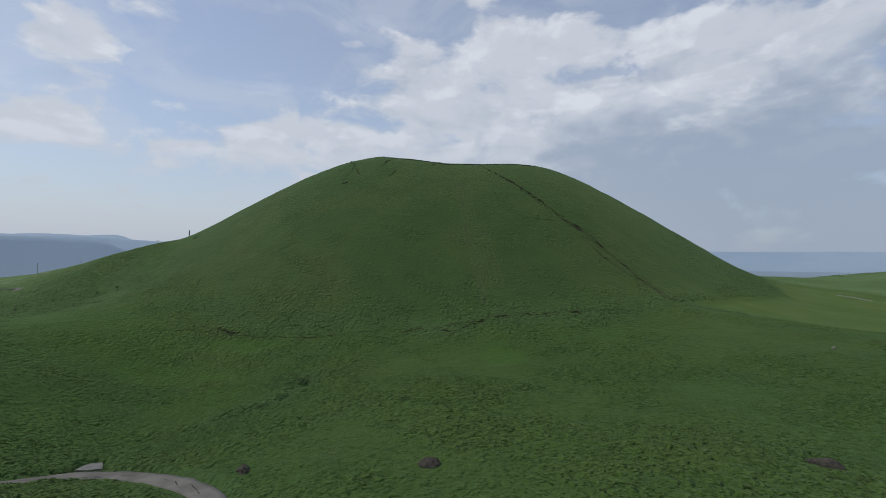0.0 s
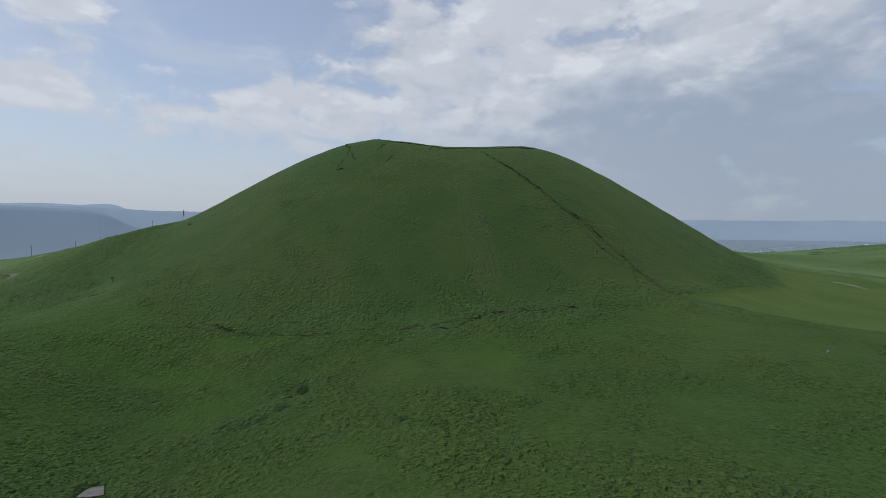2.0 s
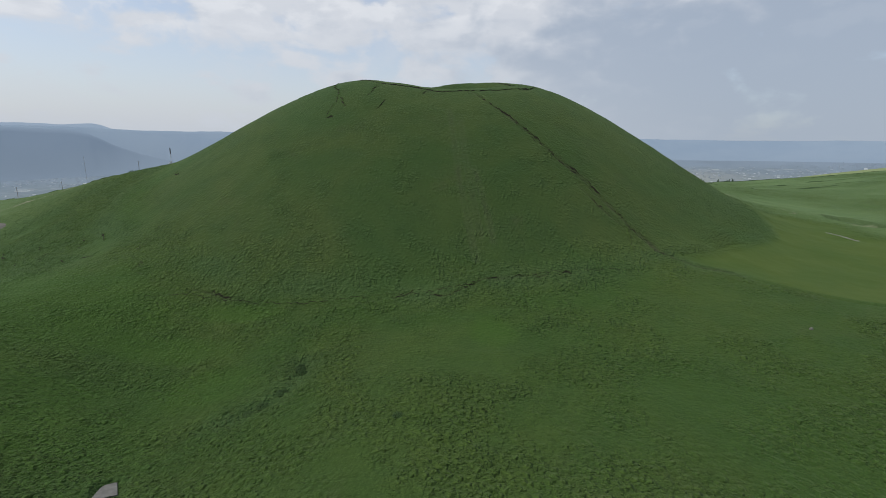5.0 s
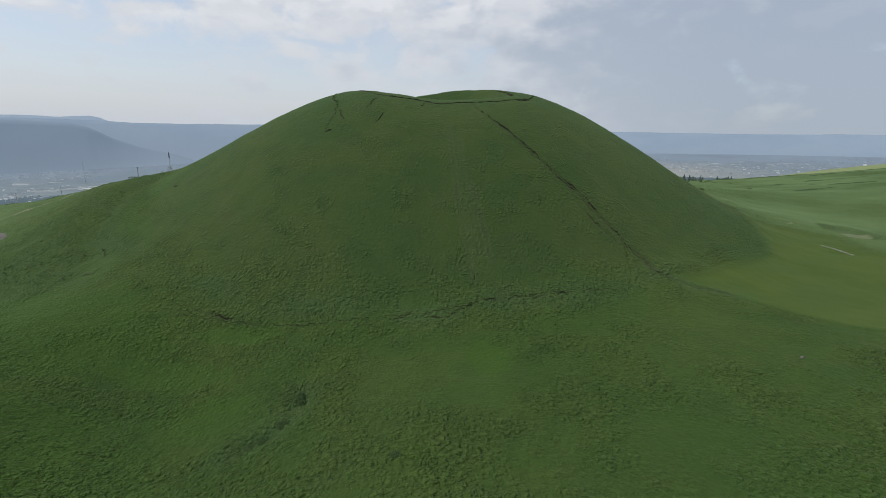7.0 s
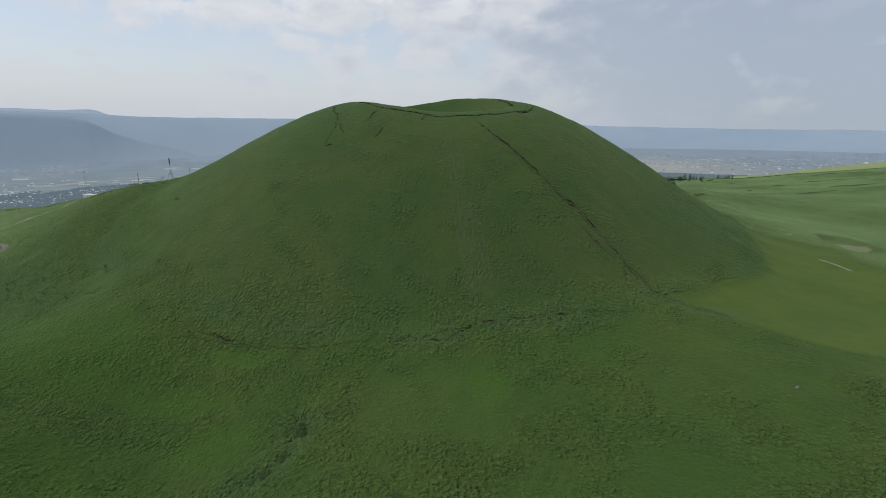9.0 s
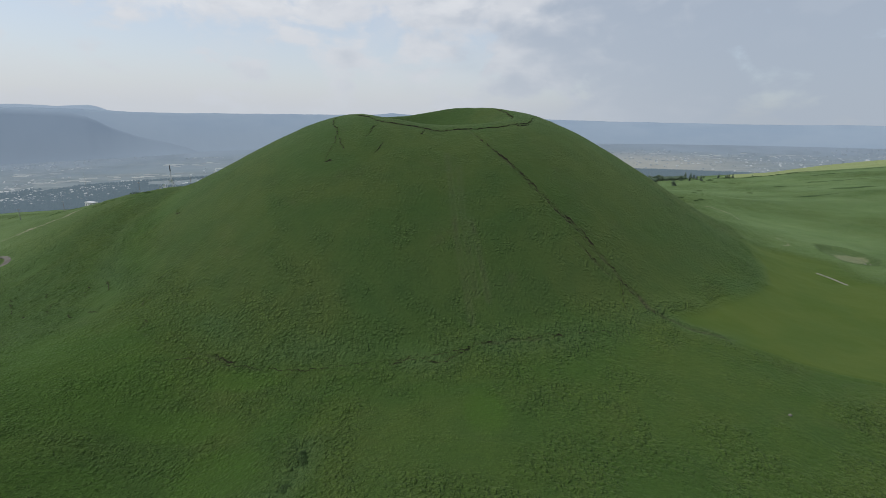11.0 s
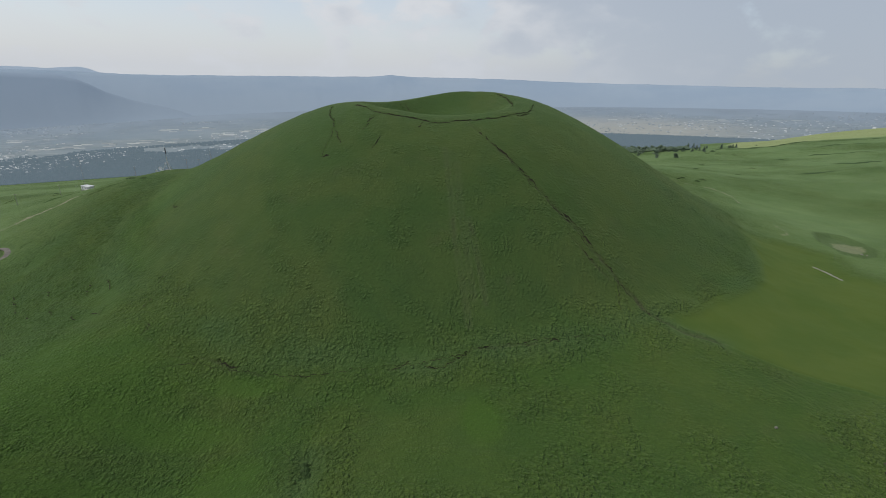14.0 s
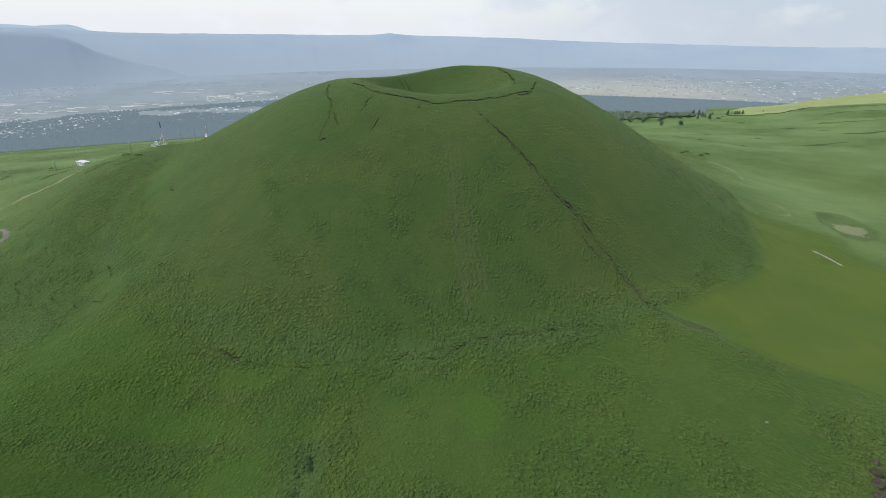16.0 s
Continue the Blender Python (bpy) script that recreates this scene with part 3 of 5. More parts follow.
def grass_material(name, tint):
    m = Mat(name, rough=0.85, spec=0.10)
    broad, mid, small = m.noise(0.016, 5, 0.6, warp=0.6), m.noise(0.09, 5, 0.6), m.noise(0.9, 4, 0.65)
    c = m.mix(m.ramp(broad, 0.35, 0.65), (0.042, 0.083, 0.022), (0.060, 0.093, 0.026))
    c = m.mix(m.ramp(mid, 0.40, 0.68, 0, 0.40), c, (0.037, 0.074, 0.024))
    dry = m.ramp(m.noise(0.045, 6, 0.65, warp=1.0), 0.54, 0.76, 0, 0.28)
    c = m.mix(dry, c, (0.074, 0.080, 0.042))
    c = m.mix(m.maths("MULTIPLY", m.cover("lush_lit"), 0.55), c, (0.050, 0.106, 0.018))
    speck = m.noise(3.2, 3, 0.7)
    c = m.mix(1.0, c, m.mix(m.ramp(small, 0.3, 0.7), (0.88, 0.90, 0.88), (1.10, 1.09, 1.06)), "MULTIPLY")
    c = m.mix(1.0, c, m.mix(m.ramp(speck, 0.32, 0.68), (0.84, 0.86, 0.84), (1.14, 1.12, 1.12)), "MULTIPLY")
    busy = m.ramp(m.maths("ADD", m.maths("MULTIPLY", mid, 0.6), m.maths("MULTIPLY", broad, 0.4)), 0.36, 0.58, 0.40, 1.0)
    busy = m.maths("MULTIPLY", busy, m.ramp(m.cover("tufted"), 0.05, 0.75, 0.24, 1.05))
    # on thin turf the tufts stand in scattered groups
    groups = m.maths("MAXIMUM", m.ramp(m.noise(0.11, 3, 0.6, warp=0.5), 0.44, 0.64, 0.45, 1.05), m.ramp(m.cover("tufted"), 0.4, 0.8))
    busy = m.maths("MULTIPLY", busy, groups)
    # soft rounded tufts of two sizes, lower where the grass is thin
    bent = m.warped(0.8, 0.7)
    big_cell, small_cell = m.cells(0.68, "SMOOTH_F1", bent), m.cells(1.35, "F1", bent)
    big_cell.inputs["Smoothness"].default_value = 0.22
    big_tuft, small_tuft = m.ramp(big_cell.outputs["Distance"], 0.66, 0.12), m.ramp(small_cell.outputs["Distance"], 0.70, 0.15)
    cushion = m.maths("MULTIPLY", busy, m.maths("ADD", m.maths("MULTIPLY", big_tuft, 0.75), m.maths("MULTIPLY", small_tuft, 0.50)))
    # gaps between tufts darkened in the colour as their shade, tops lightened
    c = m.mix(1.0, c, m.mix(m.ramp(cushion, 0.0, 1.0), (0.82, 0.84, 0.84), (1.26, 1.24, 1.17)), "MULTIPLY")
    c = m.mix(1.0, c, m.mix(m.cover("cone"), (0.935, 0.96, 0.76), tint), "MULTIPLY")
    short = m.mix(m.ramp(m.noise(0.05, 4, 0.55), 0.35, 0.65), (0.047, 0.079, 0.014), (0.058, 0.087, 0.016))
    # far grass with the haze painted into its colour
    hazy_grass = m.mix(m.ramp(m.noise(0.03, 6, 0.6, warp=0.8), 0.35, 0.65), (0.080, 0.130, 0.046), (0.096, 0.146, 0.054))
    c = m.mix(m.cover("haze_lift"), c, hazy_grass)
    # sunlight on the upland, put into the grass colour
    c = m.mix(m.cover("sun_patch"), c, m.mix(m.ramp(mid, 0.3, 0.7), (0.190, 0.230, 0.098), (0.215, 0.252, 0.112)))
    c = m.mix(m.cover("mown"), c, short)
    c = m.mix(m.maths("MULTIPLY", m.cover("rank"), 0.7), c, m.mix(m.ramp(small, 0.35, 0.65), (0.036, 0.074, 0.025), (0.058, 0.100, 0.034)))
    soil = m.mix(m.ramp(m.noise(1.3, 4, 0.6), 0.35, 0.7), (0.022, 0.020, 0.014), (0.075, 0.066, 0.046))
    c = m.mix(m.cover("soil"), c, soil)
    sand = m.mix(m.ramp(m.noise(0.5, 5, 0.6), 0.3, 0.7), (0.20, 0.185, 0.13), (0.29, 0.27, 0.20))
    c = m.mix(m.cover("sand"), c, sand)
    m.colour(c)
    # rounded tufts with gaps between them, lower where mown and on the paled far pasture
    relief = m.maths("ADD", cushion, m.maths("MULTIPLY", m.maths("ADD", small, m.maths("MULTIPLY", speck, 0.4)), 0.30))
    relief = m.maths("MULTIPLY", relief, m.maths("SUBTRACT", 1.0, m.maths("MULTIPLY", m.maths("MAXIMUM", m.cover("mown"), m.cover("haze_lift")), 0.75)))
    m.bump(relief, 1.05, 1.0)
    # fine upright blades catch the light where the turf is seen edge on
    m.bsdf.inputs["Sheen Weight"].default_value, m.bsdf.inputs["Sheen Roughness"].default_value = 0.10, 0.45
    m.bsdf.inputs["Sheen Tint"].default_value = (0.55, 0.80, 0.32, 1)
    return m.mat


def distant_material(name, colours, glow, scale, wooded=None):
    """Land seen through many kilometres of air: the haze is painted into a soft colour, part of it glowing as the air's
    own light.
    """
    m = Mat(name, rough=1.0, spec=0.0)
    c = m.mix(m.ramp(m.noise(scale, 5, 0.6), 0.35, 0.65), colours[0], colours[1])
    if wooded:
        # sunlight on the open valley, painted as a paler floor colour
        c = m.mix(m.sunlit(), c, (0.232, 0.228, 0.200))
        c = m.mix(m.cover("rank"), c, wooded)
        # haze mixed into the colour with distance
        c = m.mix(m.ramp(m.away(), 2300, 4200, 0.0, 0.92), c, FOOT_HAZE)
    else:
        # painted haze: thicker air over the valley floor
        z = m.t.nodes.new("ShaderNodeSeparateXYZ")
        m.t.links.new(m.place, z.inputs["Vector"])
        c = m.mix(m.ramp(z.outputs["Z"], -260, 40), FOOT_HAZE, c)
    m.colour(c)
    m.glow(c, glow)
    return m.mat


def plain_material(name, a, b, scale, rough=0.8, metal=0.0, bump=0.01, spec=0.3):
    m = Mat(name, rough, metal, spec)
    n = m.noise(scale, 5, 0.6)
    c = m.mix(m.ramp(n, 0.32, 0.68), a, b)
    c = m.mix(1.0, c, m.mix(m.random(), (0.86, 0.86, 0.86), (1.12, 1.12, 1.12)), "MULTIPLY")
    m.colour(c)
    if bump:
        m.bump(n, bump)
    return m.mat


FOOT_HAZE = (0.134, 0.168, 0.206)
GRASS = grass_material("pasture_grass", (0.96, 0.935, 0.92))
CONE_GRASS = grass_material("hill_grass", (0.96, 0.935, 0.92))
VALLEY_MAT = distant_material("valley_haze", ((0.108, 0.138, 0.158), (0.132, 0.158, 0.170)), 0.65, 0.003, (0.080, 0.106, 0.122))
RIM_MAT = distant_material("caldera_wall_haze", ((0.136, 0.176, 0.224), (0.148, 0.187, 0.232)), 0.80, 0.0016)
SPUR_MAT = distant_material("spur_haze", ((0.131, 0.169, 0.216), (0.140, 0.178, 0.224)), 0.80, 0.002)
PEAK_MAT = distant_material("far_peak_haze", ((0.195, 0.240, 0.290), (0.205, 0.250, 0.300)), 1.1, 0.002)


# ---- mesh helpers ----
def mesh_ob(name, verts, faces, material, smooth=True, parent=None):
    me = bpy.data.meshes.new(name)
    verts, faces = np.asarray(verts, float), np.asarray(faces, np.int32)
    me.vertices.add(len(verts))
    me.vertices.foreach_set("co", verts.ravel())
    n, k = faces.shape
    me.loops.add(n * k)
    me.loops.foreach_set("vertex_index", faces.ravel())
    me.polygons.add(n)
    me.polygons.foreach_set("loop_start", np.arange(n, dtype=np.int32) * k)
    me.polygons.foreach_set("use_smooth", np.full(n, smooth))
    me.materials.append(material)
    me.update(calc_edges=True)
    me.validate()
    ob = new(name, me)
    if parent:
        ob.parent = parent
    return ob


def part(name, bm, material, parent=None, label=""):
    me = bpy.data.meshes.new(name)
    bm.to_mesh(me)
    bm.free()
    me.materials.append(material)
    ob = new(name, me)
    if parent:
        ob.parent = parent
    return tagged(ob, label)


def thing(name, at, label, category, group="", turn=0.0):
    ob = new(name)
    ob.matrix_world = Matrix.Translation(at) @ Matrix.Rotation(radians(turn), 4, "Z")
    return tagged(ob, label, category, group)


# ---- ground: one sheet out to the rim of the caldera, with the cone standing in it ----
def spread(parts):
    return np.unique(np.concatenate([np.arange(a, b, s) for a, b, s in parts]))


CENTRE = (0.0, -45.0)
bearing = spread([(-180, -60, 6), (-60, -48, 1), (-48, 48, FINE_TURN), (48, 60, 1), (60, 180, 6)])
radii = np.concatenate([[0.5], np.arange(8, 80, 4), np.arange(80, 190, 0.4), np.arange(190, 420, 0.7), np.arange(420, 620, 1.6), np.arange(620, 1150, 6), np.geomspace(1150, 4980, 84)])
B, Q = np.meshgrid(np.radians(bearing), radii, indexing="ij")
GX, GY = CENTRE[0] + Q * np.sin(B), CENTRE[1] + Q * np.cos(B)
GZ, SOIL, MOWN_, RANK, SAND, LUSH_LIT_, HAZE_LIFT, SUN_PATCH, ROUGH, CONE = land(GX.ravel(), GY.ravel())
verts = np.stack([GX.ravel(), GY.ravel(), GZ], 1)
nb, nr = len(bearing), len(radii)
idx = np.arange(nb * nr).reshape(nb, nr)
nxt = np.roll(idx, -1, axis=0)
quads = np.stack([idx[:, :-1], idx[:, 1:], nxt[:, 1:], nxt[:, :-1]], -1).reshape(-1, 4)[:, ::-1]
mid = verts[quads].mean(1)
rise = hill_height(mid[:, 0], mid[:, 1]) - plain_height(mid[:, 0], mid[:, 1])
on_hill = rise > 0.0
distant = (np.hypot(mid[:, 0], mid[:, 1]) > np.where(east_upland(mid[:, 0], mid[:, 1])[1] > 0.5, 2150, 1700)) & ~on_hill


def surface(x, y):
    """The height of the finished ground sheet at plan points."""
    dx, dy = np.asarray(x, float) - CENTRE[0], np.asarray(y, float) - CENTRE[1]
    b, q = np.degrees(np.arctan2(dx, dy)), np.hypot(dx, dy)
    i, j = np.clip(np.searchsorted(bearing, b) - 1, 0, nb - 2), np.clip(np.searchsorted(radii, q) - 1, 0, nr - 2)
    u = np.clip((b - bearing[i]) / (bearing[i + 1] - bearing[i]), 0, 1)
    w = np.clip((q - radii[j]) / (radii[j + 1] - radii[j]), 0, 1)
    g = GZ.reshape(nb, nr)
    return (g[i, j] * (1 - w) + g[i, j + 1] * w) * (1 - u) + (g[i + 1, j] * (1 - w) + g[i + 1, j + 1] * w) * u


def foot_of(x, y, sink=0.0):
    """A place on the ground for a thing."""
    return Vector((x, y, float(surface(x, y)) - sink))


def sheet(name, keep, material):
    f = quads[keep]
    used, f2 = np.unique(f, return_inverse=True)
    ob = mesh_ob(name, verts[used], f2.reshape(f.shape), material)
    for key, values in (("soil", SOIL), ("mown", MOWN_), ("rank", RANK), ("sand", SAND), ("lush_lit", LUSH_LIT_), ("haze_lift", HAZE_LIFT), ("sun_patch", SUN_PATCH), ("tufted", ROUGH), ("cone", CONE)):
        layer = ob.data.attributes.new(key, "FLOAT", "POINT")
        layer.data.foreach_set("value", values[used].astype(np.float32))
    return ob


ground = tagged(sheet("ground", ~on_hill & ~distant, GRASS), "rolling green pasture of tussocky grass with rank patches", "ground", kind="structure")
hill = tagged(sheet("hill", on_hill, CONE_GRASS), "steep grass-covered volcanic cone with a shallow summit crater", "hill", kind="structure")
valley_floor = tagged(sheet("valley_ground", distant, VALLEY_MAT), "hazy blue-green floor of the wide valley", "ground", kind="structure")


# ---- the wall of the caldera, far off ----
def far_range(name, bearings, tops, near, far, foot, material, label, seed, ribs=0.006):
    az = np.arange(bearings[0], bearings[-1] + 0.01, 0.25)
    top = np.interp(az, bearings, tops)
    top = top + 2.5 * soft_noise(az * 3, az * 0, 4, seed) + 1.2 * soft_noise(az * 3, az * 0 + 9, 1.1, seed)
    steps = np.linspace(0, 1, 15)
    rows = []
    for s in steps:
        rib = ribs * soft_noise(az * 2.2 + 2 * s, az * 0 + s * 3, 1.6, seed + 3) * np.sin(np.pi * min(s * 1.1, 1)) * (far - near) * 1.6
        r = near + (far - near) * s + rib
        low = foot[0] + foot[1] * np.sin(np.radians(az)) * near - 30
        z = low + (top - low) * s ** 1.25
        rows.append(np.stack([r * np.sin(np.radians(az)), r * np.cos(np.radians(az)), z], 1))
    back = rows[-1].copy()
    back[:, :2] *= 1.03
    back[:, 2] -= 6
    rows.append(back)
    v = np.concatenate(rows)
    n = len(az)
    i = np.arange(n - 1)
    f = np.concatenate([np.stack([k * n + i, k * n + i + 1, (k + 1) * n + i + 1, (k + 1) * n + i], 1) for k in range(len(rows) - 1)])
    return tagged(mesh_ob(name, v, f, material), label, "mountains", kind="structure")


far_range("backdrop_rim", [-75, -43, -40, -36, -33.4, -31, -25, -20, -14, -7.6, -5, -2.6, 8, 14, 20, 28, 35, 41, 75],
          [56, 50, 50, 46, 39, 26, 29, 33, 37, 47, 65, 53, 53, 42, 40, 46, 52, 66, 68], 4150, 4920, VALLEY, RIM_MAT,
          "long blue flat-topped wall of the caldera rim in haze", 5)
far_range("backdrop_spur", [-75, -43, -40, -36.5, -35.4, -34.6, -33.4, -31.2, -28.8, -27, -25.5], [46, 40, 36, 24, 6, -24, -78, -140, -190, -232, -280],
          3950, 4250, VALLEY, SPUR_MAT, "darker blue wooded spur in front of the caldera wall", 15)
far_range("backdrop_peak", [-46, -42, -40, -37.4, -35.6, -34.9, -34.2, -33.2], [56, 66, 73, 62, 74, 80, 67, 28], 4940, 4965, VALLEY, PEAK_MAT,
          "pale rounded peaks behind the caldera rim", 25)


# ---- materials of the things ----
SOIL = plain_material("dark_soil", (0.012, 0.0115, 0.008), (0.034, 0.031, 0.021), 1.4, rough=0.95, bump=0.1, spec=0.1)
LAVA = plain_material("weathered_lava", (0.028, 0.026, 0.020), (0.070, 0.063, 0.050), 2.2, rough=0.92, bump=0.12, spec=0.15)
PALE_STONE = plain_material("pale_stone", (0.13, 0.13, 0.11), (0.22, 0.21, 0.18), 3.0, rough=0.9, bump=0.05)
CONCRETE = plain_material("old_concrete", (0.19, 0.188, 0.172), (0.28, 0.275, 0.255), 0.7, rough=0.88, bump=0.01)
WHITE_WALL = plain_material("white_wall", (0.62, 0.62, 0.60), (0.74, 0.74, 0.72), 0.8, rough=0.7, bump=0.0)
ROOF_SHEET = plain_material("pale_roof_sheet", (0.38, 0.40, 0.41), (0.47, 0.48, 0.49), 1.5, rough=0.5, bump=0.0)
STEEL = plain_material("galvanised_steel", (0.42, 0.43, 0.44), (0.58, 0.59, 0.60), 2.0, rough=0.5, metal=0.6, bump=0.0)
DARK_STEEL = plain_material("dark_painted_steel", (0.05, 0.05, 0.055), (0.09, 0.09, 0.095), 2.0, rough=0.6, bump=0.0)
DISH_WHITE = plain_material("white_dish_paint", (0.72, 0.72, 0.72), (0.80, 0.80, 0.80), 3.0, rough=0.45, bump=0.0)
POLE_GREY = plain_material("grey_pole", (0.16, 0.15, 0.14), (0.26, 0.25, 0.23), 2.0, rough=0.85, bump=0.0)
DOOR_GREY = plain_material("grey_door_paint", (0.20, 0.22, 0.24), (0.26, 0.28, 0.30), 2.0, rough=0.6, bump=0.0)
BARK = plain_material("bark", (0.06, 0.045, 0.03), (0.12, 0.09, 0.06), 3.0, rough=0.95, bump=0.02)


def asphalt_material():
    m = Mat("weathered_asphalt", 0.9, spec=0.2)
    wide, fine = m.noise(0.25, 5, 0.6), m.noise(6.0, 3, 0.6)
    c = m.mix(m.ramp(wide, 0.35, 0.65), (0.098, 0.092, 0.080), (0.146, 0.138, 0.122))
    c = m.mix(1.0, c, m.mix(m.ramp(fine, 0.3, 0.7), (0.86, 0.86, 0.86), (1.12, 1.12, 1.12)), "MULTIPLY")
    m.colour(c).bump(fine, 0.01)
    return m.mat


def leaf_material(name, dark, light, scale=0.7, upright=False):
    m = Mat(name, 0.8, spec=0.15)
    c = m.mix(m.island(), dark, light)
    c = m.mix(1.0, c, m.mix(m.ramp(m.noise(scale, 3), 0.3, 0.7), (0.75, 0.78, 0.75), (1.2, 1.2, 1.15)), "MULTIPLY")
    c = m.mix(1.0, c, m.mix(m.random(), (0.85, 0.88, 0.85), (1.15, 1.12, 1.1)), "MULTIPLY")
    m.colour(c)
    if upright:
        up = m.t.nodes.new("ShaderNodeCombineXYZ")
        up.inputs["X"].default_value, up.inputs["Y"].default_value, up.inputs["Z"].default_value = -0.25, -0.15, 0.95
        m.t.links.new(up.outputs[0], m.bsdf.inputs["Normal"])
    return m.mat


ASPHALT = asphalt_material()
# shade of the upland scarps, put into a darker grass colour
SCARP_SHADE = plain_material("scarp_shade_grass", (0.034, 0.062, 0.026), (0.052, 0.086, 0.034), 0.3, rough=0.95, bump=0.2, spec=0.1)
APRON = plain_material("grey_apron_concrete", (0.108, 0.106, 0.096), (0.154, 0.150, 0.136), 0.9, rough=0.9, bump=0.01)
BLADES = leaf_material("grass_blades", (0.046, 0.088, 0.020), (0.072, 0.114, 0.030), 0.05, True)
SHRUB_LEAF = leaf_material("shrub_leaves", (0.032, 0.060, 0.020), (0.052, 0.092, 0.030))
# far tree greens, paled by haze that is painted into the colour
HAZY_CONIFER_LEAF = leaf_material("hazy_conifer_needles", (0.064, 0.094, 0.074), (0.096, 0.130, 0.098))
HAZY_BROAD_LEAF = leaf_material("hazy_tree_leaves", (0.080, 0.118, 0.086), (0.118, 0.158, 0.110))


# ---- roads ----
def ribbon(line, half, lift, thick=0.15, ragged=0.0, seed=1, step=1.0, crown=0.0):
    """A road bed along a line: five points across, with sides that go down into the ground."""
    pts = np.array(smooth_line(line, step))
    tan = np.gradient(pts, axis=0)
    tan /= np.linalg.norm(tan, axis=1)[:, None]
    side = np.stack([-tan[:, 1], tan[:, 0]], 1)
    n = len(pts)
    v, across = [], [-1, -1, -0.5, 0, 0.5, 1, 1]
    for k, a in enumerate(across):
        edge = ragged * soft_noise(np.arange(n) * step, np.full(n, 40.0 * a), 2.3, seed) if abs(a) == 1 else 0
        p = pts + side * (a * half + edge)[:, None] if np.ndim(edge) else pts + side * (a * half)
        z = smooth_ground(pts[:, 0], pts[:, 1]) + lift + crown * (1 - a * a)
        if k in (0, 6):
            z = z - thick - 0.3
        v.append(np.column_stack([p, z]))
    v = np.concatenate(v)
    i = np.arange(n - 1)
    f = np.concatenate([np.stack([k * n + i, k * n + i + 1, (k + 1) * n + i + 1, (k + 1) * n + i], 1) for k in range(6)])
    return v, f[:, ::-1]


v, f = ribbon(ROAD, 1.65, 0.10, ragged=0.28, seed=3, crown=0.05)
road = tagged(mesh_ob("road", v, f, ASPHALT), "narrow weathered grey asphalt lane curving through the grass", "road", kind="structure")
v, f = ribbon(LOOP_ROAD, 1.7, 0.22, ragged=0.2, seed=5)
tagged(mesh_ob("road", v, f, ASPHALT), "bend of a narrow pale lane on the pasture", "road", kind="structure")


def road_crack(points, wide):
    pts = np.array(smooth_line(points, 0.35))
    n = len(pts)
    tan = np.gradient(pts, axis=0)
    tan /= np.linalg.norm(tan, axis=1)[:, None] + 1e-9
    side = np.stack([-tan[:, 1], tan[:, 0]], 1)
    k = np.arange(n)
    pts = pts + side * (0.10 * soft_noise(k, k * 0, 2.0, 7))[:, None]
    w = wide * (0.4 + 0.6 * np.abs(soft_noise(k, k * 0 + 5, 1.7, 9)))
    d, _ = along(pts[:, 0], pts[:, 1], smooth_line(ROAD, 1.0))
    z = smooth_ground(pts[:, 0], pts[:, 1]) + 0.10 + 0.05 * (1 - np.clip(d / 1.65, 0, 1) ** 2) + 0.012
    v = np.concatenate([np.column_stack([pts - side * w[:, None], z]), np.column_stack([pts + side * w[:, None], z])])
    i = np.arange(n - 1)
    ob = mesh_ob("crack", v, np.stack([i, n + i, n + i + 1, i + 1], 1), SOIL, parent=road)
    return tagged(ob, "dark open crack with grass in it")


for points, wide in (([(-60.6, 68.8), (-58.4, 71.1), (-57.5, 73.1)], 0.10), ([(-56.4, 72.5), (-53.7, 73.2), (-51.8, 72.4)], 0.07),
                     ([(-47.3, 73.1), (-46.1, 71.4), (-46.7, 70.7)], 0.10), ([(-48.8, 72.2), (-45.1, 70.3), (-41.2, 68.0), (-37.7, 65.2)], 0.06),
                     ([(-36.7, 66.3), (-35.8, 64.3), (-34.2, 61.6)], 0.09), ([(-33.3, 62.9), (-31.0, 59.9), (-29.1, 57.2)], 0.08)):
    road_crack(points, wide)


def apron():
    ring = [(-60.5, 78.0), (-61.8, 84.0), (-60.5, 84.8), (-56.5, 79.0), (-58.3, 78.2)]
    n = len(ring)
    bm = bmesh.new()
    top = [bm.verts.new((x, y, float(smooth_ground(x, y)) + 0.12)) for x, y in ring]
    low = [bm.verts.new((x, y, v.co.z - 0.9)) for (x, y), v in zip(ring, top)]
    bm.faces.new(top[::-1])
    for i in range(n):
        bm.faces.new((top[i], top[(i + 1) % n], low[(i + 1) % n], low[i]))
    bmesh.ops.recalc_face_normals(bm, faces=bm.faces)
    ob = part("pavement", bm, APRON)
    tagged(ob, "small pale concrete apron beside the lane", "pavement", kind="structure")


apron()


